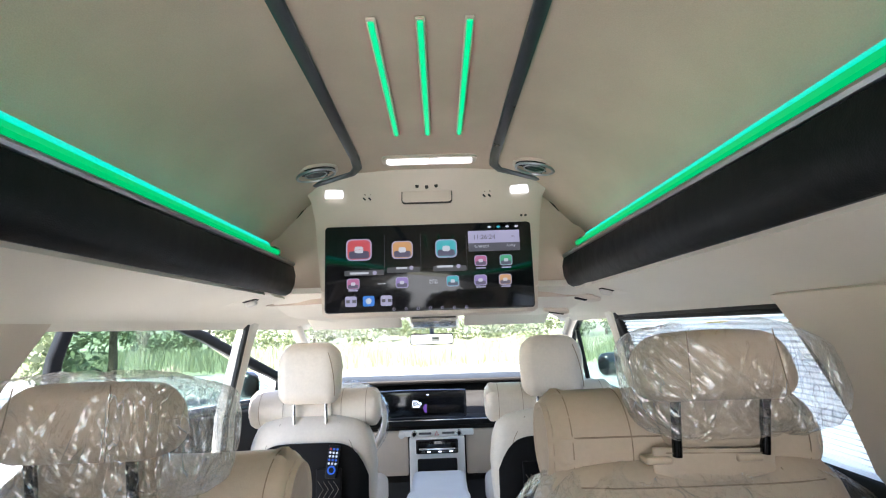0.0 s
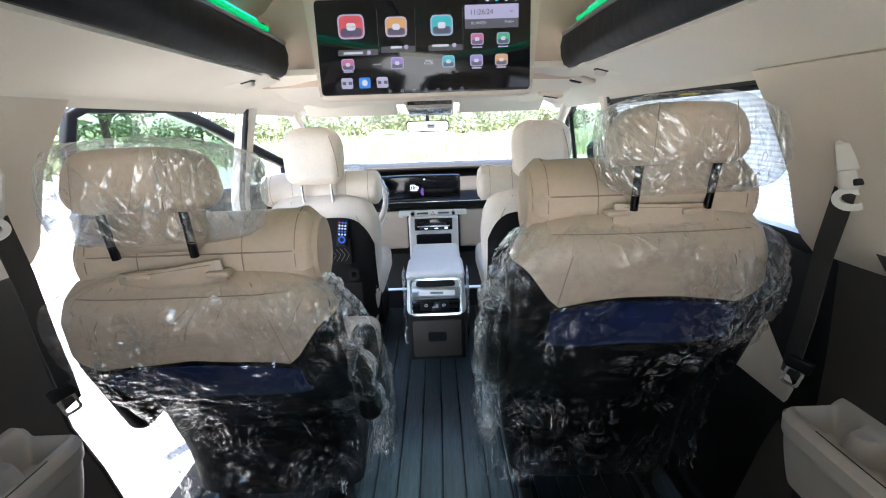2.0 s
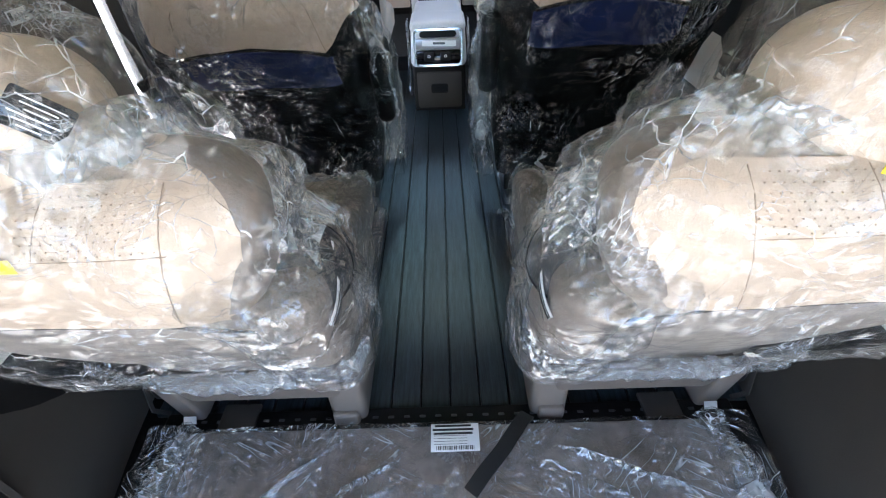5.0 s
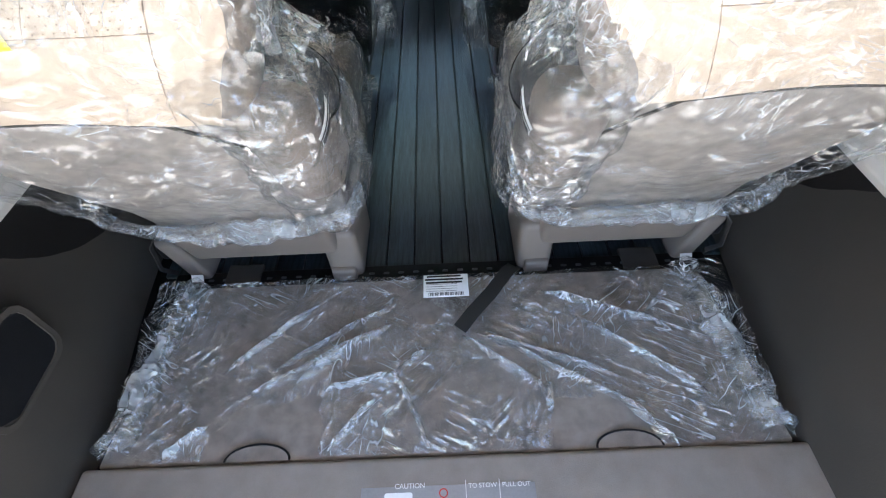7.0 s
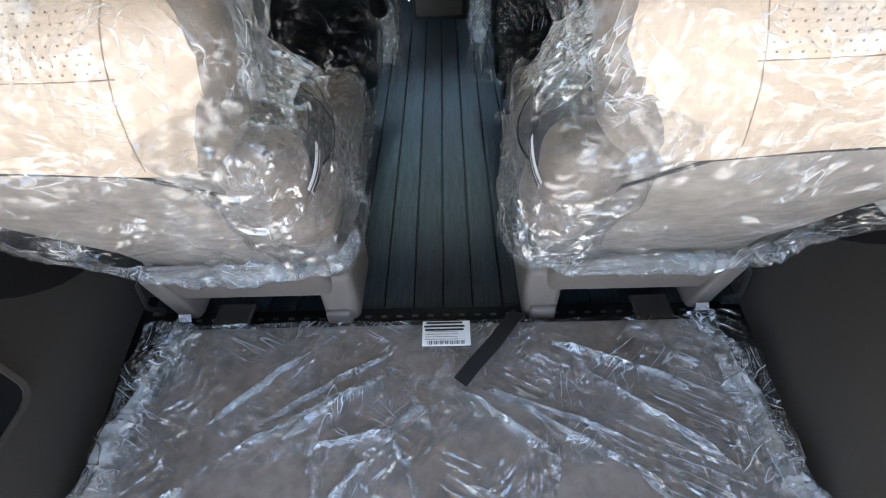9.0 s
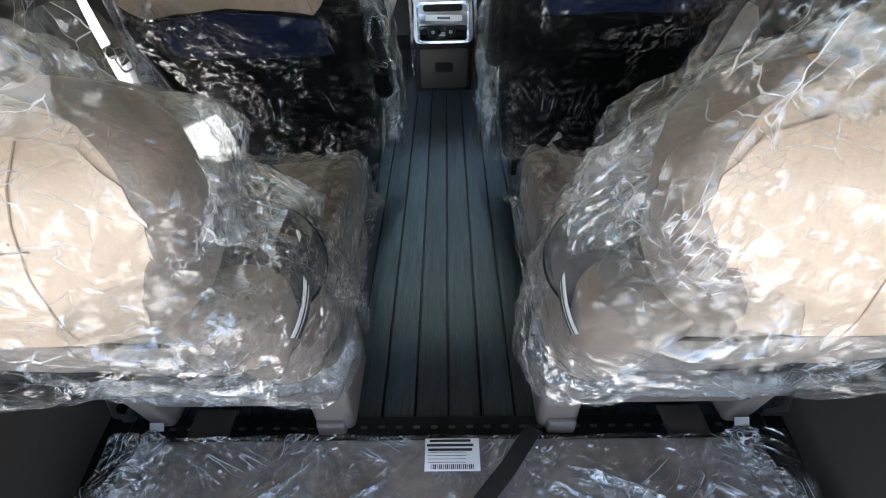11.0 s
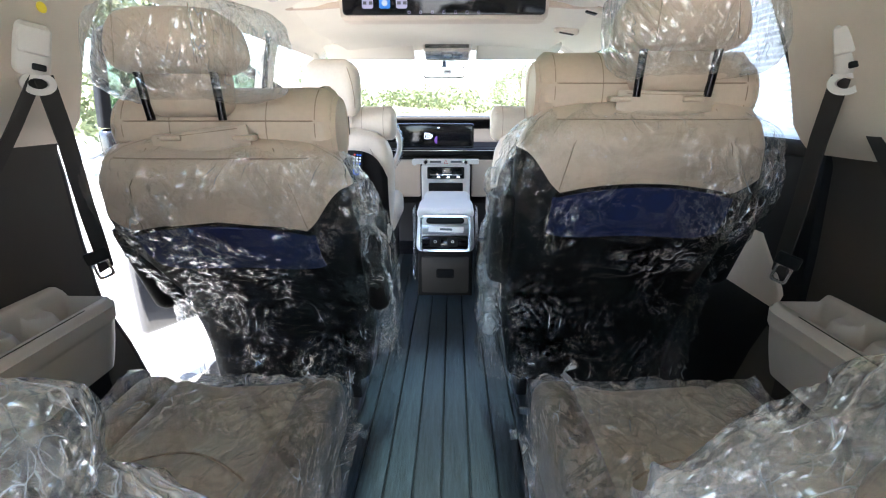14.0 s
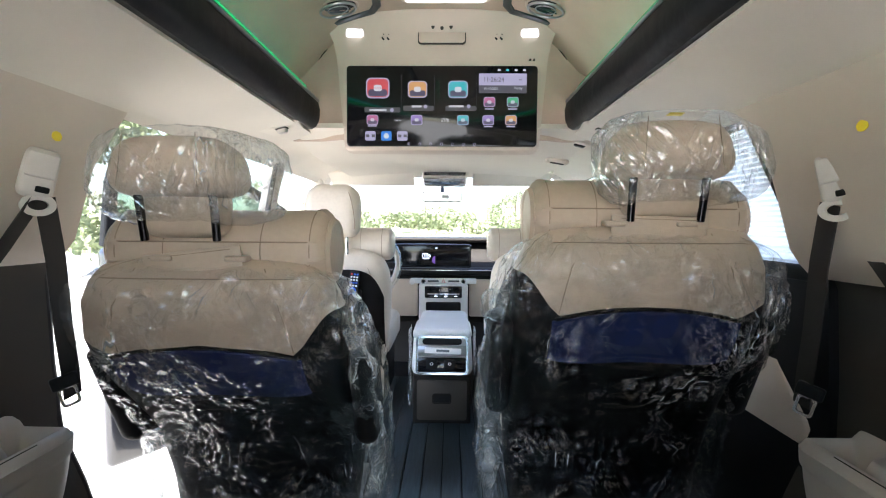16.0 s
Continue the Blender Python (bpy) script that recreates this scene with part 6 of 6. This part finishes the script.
# ---- dashboard and centre console ----
def dashboard():
    d = thing("dashboard", pose(0, 0, 0), "black and cream dashboard with a wide curved display", "dashboard")
    prof = [(2.86, 0.30), (2.83, 0.48), (2.82, 0.60), (2.84, 0.645), (2.90, 0.66), (3.00, 0.72), (3.06, 0.80), (3.15, 0.825), (3.40, 0.835), (3.40, 0.30)]
    part("body", loft([[Vector((x, y, z)) for y, z in prof] for x in (-0.80, -0.4, 0.0, 0.4, 0.80)]), DARKTRIM, d, "dark dashboard body")
    for s in (-1, 1):
        part("lower_panel", rbox(0.60, 0.03, 0.24, 0.012, (2, 1, 2), 2, at=(-0.008 + s * 0.465, 2.815, 0.47)), TRIM, d, "cream lower dash panel")
    part("top_pad", rbox(1.56, 0.36, 0.03, 0.013, (4, 2, 1), 2, at=(0, 3.20, 0.832)), DARKTRIM, d, "dark dashboard top")
    part("mid_band", rbox(1.50, 0.12, 0.045, 0.014, (3, 1, 1), 2, at=(0, 2.85, 0.638)), BLACK, d, "black air-vent band")
    part("vent_strip", rbox(0.92, 0.01, 0.006, 0.002, at=(-0.05, 2.787, 0.650)), CHROME, d, "chrome vent strip")
    scr = part("display_housing", rbox(0.66, 0.035, 0.150, 0.014, (6, 1, 1), 2, warp=lambda v: (v.x, v.y - 0.10 * (v.x / 0.33) ** 2 * (0.4 if v.x > 0 else 1), v.z), at=(-0.165, 2.80, 0.742)), GLOSSBLACK, d, "wide black curved display")
    lit = glow("display_light", (0.55, 0.62, 0.75), 0.8)
    for x, z, w in ((-0.035, 0.79, 0.05), (-0.03, 0.778, 0.035), (0.085, 0.788, 0.045), (0.10, 0.776, 0.02), (-0.125, 0.755, 0.03), (-0.12, 0.725, 0.04)):
        part("display_mark", plate(rect(w, 0.006), 0.001, m=pose(x, 2.777, z)), lit, scr)
    text("display_digits", "11:26", 0.026, pose(-0.118, 2.775, 0.741), lit, scr)
    part("display_bar", plate(rect(0.012, 0.05), 0.001, m=pose(0.135, 2.772, 0.72)), glow("red_light", (0.8, 0.05, 0.04), 0.8), scr)
    part("display_tint", plate(rrect(0.16, 0.05, 0.02), 0.001, m=pose(0.0, 2.7785, 0.715)), glow("violet_light", (0.05, 0.02, 0.12), 0.5), scr)
    part("control_strip", rbox(0.42, 0.03, 0.034, 0.008, (2, 1, 1), 2, at=(-0.01, 2.775, 0.583)), WHITE, d, "satin control strip")
    tri_m = material("hazard_red", (0.6, 0.04, 0.03), 0.4, bump=0)
    part("hazard_mark", ring_plate([(-0.013, -0.010), (0.013, -0.010), (0.0, 0.013)], 0.004, 0.002, pose(-0.008, 2.758, 0.582)), tri_m, d, "red hazard button")
    for s in (-1, 1):
        k = part("knob", plate(ngon(0.016, 20), 0.02, m=pose(-0.008 + s * 0.125, 2.745, 0.583), bevel=0.002), CHROME, d, "silver knob")
        part("knob_cap", plate(ngon(0.010, 16), 0.004, m=pose(-0.008 + s * 0.125, 2.742, 0.583)), BLACK, k)
        part("button_row", rbox(0.07, 0.004, 0.012, 0.002, at=(-0.008 + s * 0.065, 2.758, 0.583)), GUNMETAL, d)
    part("start_knob", plate(ngon(0.018, 20), 0.02, m=pose(-0.205, 2.75, 0.578), bevel=0.002), WHITE, d)
    st = part("centre_panel", rbox(0.31, 0.10, 0.36, 0.015, (2, 1, 2), 2, at=(-0.008, 2.80, 0.385)), WHITE, d, "satin silver centre stack")
    part("climate_panel", rbox(0.235, 0.02, 0.075, 0.008, at=(-0.008, 2.748, 0.515)), GLOSSBLACK, st, "black climate panel")
    part("climate_chrome", rbox(0.20, 0.01, 0.010, 0.003, at=(-0.008, 2.736, 0.505)), CHROME, st)
    for i in range(6):
        part("climate_key", rbox(0.02, 0.006, 0.006, 0.002, k=1, at=(-0.085 + i * 0.031, 2.737, 0.49)), lit if i % 2 else GUNMETAL, st)
    part("tray", rbox(0.22, 0.02, 0.085, 0.012, at=(-0.008, 2.748, 0.41)), BLACK, st, "dark storage tray")
    w = thing("steering_wheel", pose(-0.46, 2.56, 0.70, -22, 0, 0), "steering wheel still wrapped in clear film", "steering wheel")
    part("rim", sweep([(0.185 * math.cos(a), 0, 0.185 * math.sin(a)) for a in [2 * math.pi * i / 48 for i in range(49)]], ngon(0.016, 10), (0, 1, 0)), PALE, w)
    part("hub", rbox(0.16, 0.05, 0.11, 0.03, (2, 1, 2), 2), DARKTRIM, w)
    for a in (0, 180, 270):
        part("spoke", rbox(0.14, 0.02, 0.035, 0.01), DARKTRIM, w, "", pose(0, 0, 0, 0, a, 0) @ pose(0.11, 0, 0))
    part("wrap", sweep([(0.187 * math.cos(a), 0, 0.187 * math.sin(a)) for a in [2 * math.pi * i / 90 for i in range(91)]], ngon(0.026, 12), (0, 1, 0), scale=lambda f: 1 + 0.25 * noise.noise(Vector((f * 60, 0, 0)))), FILM, w)


dashboard()


def centre_console():
    c = thing("centre_console", pose(0, 1.985, -0.012), "centre console with rear vents above a dark drawer", "console")
    hw = 0.142
    part("lower_body", rbox(0.275, 0.66, 0.245, 0.012, (1, 1, 1), 2, at=(0, 0.335, 0.125)), DARKTRIM, c, "dark plastic console base")
    part("drawer_front", plate(rrect(0.235, 0.19, 0.012), 0.012, m=pose(0, -0.004, 0.125), bevel=0.002), BROWNTRIM, c, "dark drawer front")
    part("drawer_pull", ring_plate(rrect(0.09, 0.05, 0.010), 0.006, 0.006, pose(0.0, -0.007, 0.135)), DARKTRIM, c)
    part("drawer_well", plate(rrect(0.08, 0.04, 0.008), 0.003, m=pose(0.0, -0.0052, 0.135)), BLACK, c)
    def lean(v):
        return (v.x * (1 - 0.05 * ease(-0.12, 0.12, v.z)), v.y + 0.06 * ease(-0.12, 0.13, v.z) * (v.y < 0), v.z)
    part("upper_body", rbox(0.292, 0.68, 0.195, 0.035, (2, 4, 4), 3, warp=lean, at=(0, 0.335, 0.335)), WHITE, c, "pale grey upper console")
    lid = part("lid", rbox(0.285, 0.25, 0.05, 0.022, (3, 4, 1), 3, at=(0, 0.175, 0.425), warp=lambda v: (v.x, v.y, v.z + 0.004 * noise.noise(v * 30))), WHITE, c, "console lid in white protective wrap")
    M = pose(0, 0.0, 0.345, -13.5) @ Matrix.Diagonal((1, 1, 0.88, 1))
    part("vent_frame", ring_plate(rrect(0.245, 0.20, 0.02), 0.010, 0.014, M @ pose(0, -0.012, -0.005)), CHROME, c, "chrome vent frame")
    part("vent", plate(rrect(0.185, 0.034, 0.015), 0.010, m=M @ pose(0, -0.010, 0.066)), BLACK, c, "black air vent slot")
    part("vent_flap", plate(rrect(0.228, 0.055, 0.006), 0.008, m=M @ pose(0, -0.016, 0.018), bevel=0.002), SILVER, c, "silver vent flap with a paper label")
    part("paper_label", plate(rect(0.17, 0.03), 0.001, m=M @ pose(0.004, -0.018, 0.018, 0, 2)), PAPER, c)
    part("label_print", plate(rect(0.06, 0.012), 0.0008, m=M @ pose(0.004, -0.0188, 0.018, 0, 2)), GUNMETAL, c)
    part("switch_panel", plate(rrect(0.225, 0.075, 0.008), 0.008, m=M @ pose(0, -0.010, -0.055), bevel=0.002), GLOSSBLACK, c, "gloss black switch panel")
    for s in (-1, 1):
        k = part("switch", plate(rrect(0.052, 0.052, 0.010), 0.006, m=M @ pose(s * 0.042 - 0.006, -0.0145, -0.053), bevel=0.002), BLACK, c, "dark square socket cover")
        part("switch_mark", ring_plate(ngon(0.008, 10), 0.003, 0.001, M @ pose(s * 0.042 - 0.006, -0.0158, -0.05)), WHITE, k)
    part("edge_line", rbox(0.20, 0.006, 0.005, 0.002, k=1, at=(0, -0.018, 0.262)), CHROME, c)
    # film hanging at the sides
    for s in (-1, 1):
        part("side_film", sheet(lambda u, v: Vector((s * (hw + 0.012 + 0.012 * noise.noise(Vector((u * 9, v * 9, s)))), -0.02 + u * 0.14, 0.10 + v * 0.36)), 16, 24), FILM, c, "loose clear film")


centre_console()


# ---- greenery in front of and beside the van ----
LEAF = material("leaf", (0.15, 0.18, 0.085), 0.6, vary=0.35, scale=2, grain=30, bump=0)
GRASS = material("grass", (0.33, 0.34, 0.20), 0.7, vary=0.35, scale=1.2, grain=20, bump=0)
BARK = material("bark", (0.10, 0.075, 0.05), 0.9, vary=0.3, bump=0.5)


def soil_bank():
    def fn(u, v):
        x, y = -60 + u * 120, 19.0 + v * 40
        return Vector((x, y + 0.8 * noise.noise(Vector((x * 0.2, 0, 0))), -0.415 + 1.7 * ease(0, 0.8, v) + 0.15 * noise.noise(Vector((x * 0.5, y * 0.5, 0)))))
    tagged(part("grass_bank", sheet(fn, 60, 16), GRASS), "sunlit grassy bank beyond the yard", "bank", kind="structure")


soil_bank()


def blades():
    rng = np.random.default_rng(4)
    n = 16000
    x = rng.uniform(-24, 20, n)
    y = rng.uniform(19.2, 30, n)
    h = rng.uniform(0.3, 0.9, n) * (0.6 + 0.4 * rng.random(n))
    a = rng.uniform(0, 2 * np.pi, n)
    lean = rng.uniform(-0.25, 0.25, (n, 2))
    z = -0.45 + 1.5 * np.clip((y - 19) / 32, 0, 1) ** 1.3
    w = 0.035
    dx, dy = np.cos(a) * w, np.sin(a) * w
    v = np.stack([np.stack([x - dx, y - dy, z], 1), np.stack([x + dx, y + dy, z], 1), np.stack([x + lean[:, 0] * h, y + lean[:, 1] * h, z + h], 1)], 1).reshape(-1, 3)
    me = bpy.data.meshes.new("grass")
    me.from_pydata(v.tolist(), [], [(3 * i, 3 * i + 1, 3 * i + 2) for i in range(n)])
    me.materials.append(GRASS)
    tagged(new("grass", me), "tall wild grass on the bank", "grass", kind="stuff")


blades()


def leaf_cloud(bm_v, bm_f, rng, c, r, n, size=0.10):
    p = rng.normal(size=(n, 3))
    p /= np.linalg.norm(p, axis=1)[:, None]
    p *= (rng.random((n, 1)) ** 0.4) * np.array(r)
    p += np.array(c)
    for q in p:
        u = rng.normal(size=3)
        u /= np.linalg.norm(u)
        w = np.cross(u, rng.normal(size=3))
        w /= np.linalg.norm(w)
        s = size * rng.uniform(0.6, 1.3)
        i = len(bm_v)
        bm_v += [tuple(q - u * s), tuple(q + w * s * 0.45), tuple(q + u * s), tuple(q - w * s * 0.45)]
        bm_f.append((i, i + 1, i + 2, i + 3))


def tree(x, y, h, spread, seed):
    rng = np.random.default_rng(seed)
    t = thing("tree", pose(x, y, -0.42), "leafy green tree in full sun", "tree", "trees by the yard")
    trunk = sweep([(0, 0, 0), (0.05, 0.03, h * 0.25), (-0.03, 0.06, h * 0.5), (0.04, 0.0, h * 0.8)], ngon(0.11, 8), (0, 1, 0), scale=lambda f: 1 - 0.75 * f)
    part("trunk", trunk, BARK, t)
    v, f = [], []
    for k in range(9):
        a = 2 * math.pi * k / 9 + rng.uniform(-0.3, 0.3)
        rad = spread * rng.uniform(0.3, 0.9)
        zz = h * rng.uniform(0.22, 0.95)
        c = (rad * math.cos(a), rad * math.sin(a), zz)
        part("limb", sweep([(0, 0, max(0.1, zz * 0.65)), (c[0] * 0.5, c[1] * 0.5, zz * 0.85), c], ngon(0.035, 6), (0, 0.1, 1), scale=lambda q: 1 - 0.7 * q), BARK, t)
        leaf_cloud(v, f, rng, c, (spread * 0.42, spread * 0.42, h * 0.16), 420)
    me = bpy.data.meshes.new("crown")
    me.from_pydata(v, [], f)
    me.materials.append(LEAF)
    cr = new("crown", me)
    cr.parent = t


for i, (x, y, h, sp) in enumerate(((-6.5, 9.5, 4.2, 1.6), (-9.0, 7.0, 4.8, 1.9), (-11.5, 11.5, 5.2, 2.2), (-9.0, 34.0, 4.6, 2.2), (-2.0, 37.0, 4.4, 2.4), (5.0, 36.0, 4.6, 2.4), (11.5, 33.0, 4.8, 2.2), (6.2, 10.0, 3.6, 1.4), (9.5, 9.0, 4.2, 1.7), (-8.0, 3.0, 4.0, 1.5), (-13.5, 5.5, 5.0, 2.2), (-15.0, 31.0, 5.0, 2.4))):
    tree(x, y, h, sp, 50 + i)


def shrub_line():
    rng = np.random.default_rng(9)
    v, f = [], []
    for k in range(46):
        x = -26 + 52 * k / 45
        leaf_cloud(v, f, rng, (x + rng.uniform(-0.3, 0.3), 31.0 + rng.uniform(-1.5, 2.5), 0.75 + rng.uniform(-0.2, 0.6)), (1.1, 0.9, 0.6), 260, 0.16)
    me = bpy.data.meshes.new("hedge")
    me.from_pydata(v, [], f)
    me.materials.append(LEAF)
    tagged(new("hedge", me), "uneven green hedge along the top of the bank", "hedge", kind="stuff")


shrub_line()
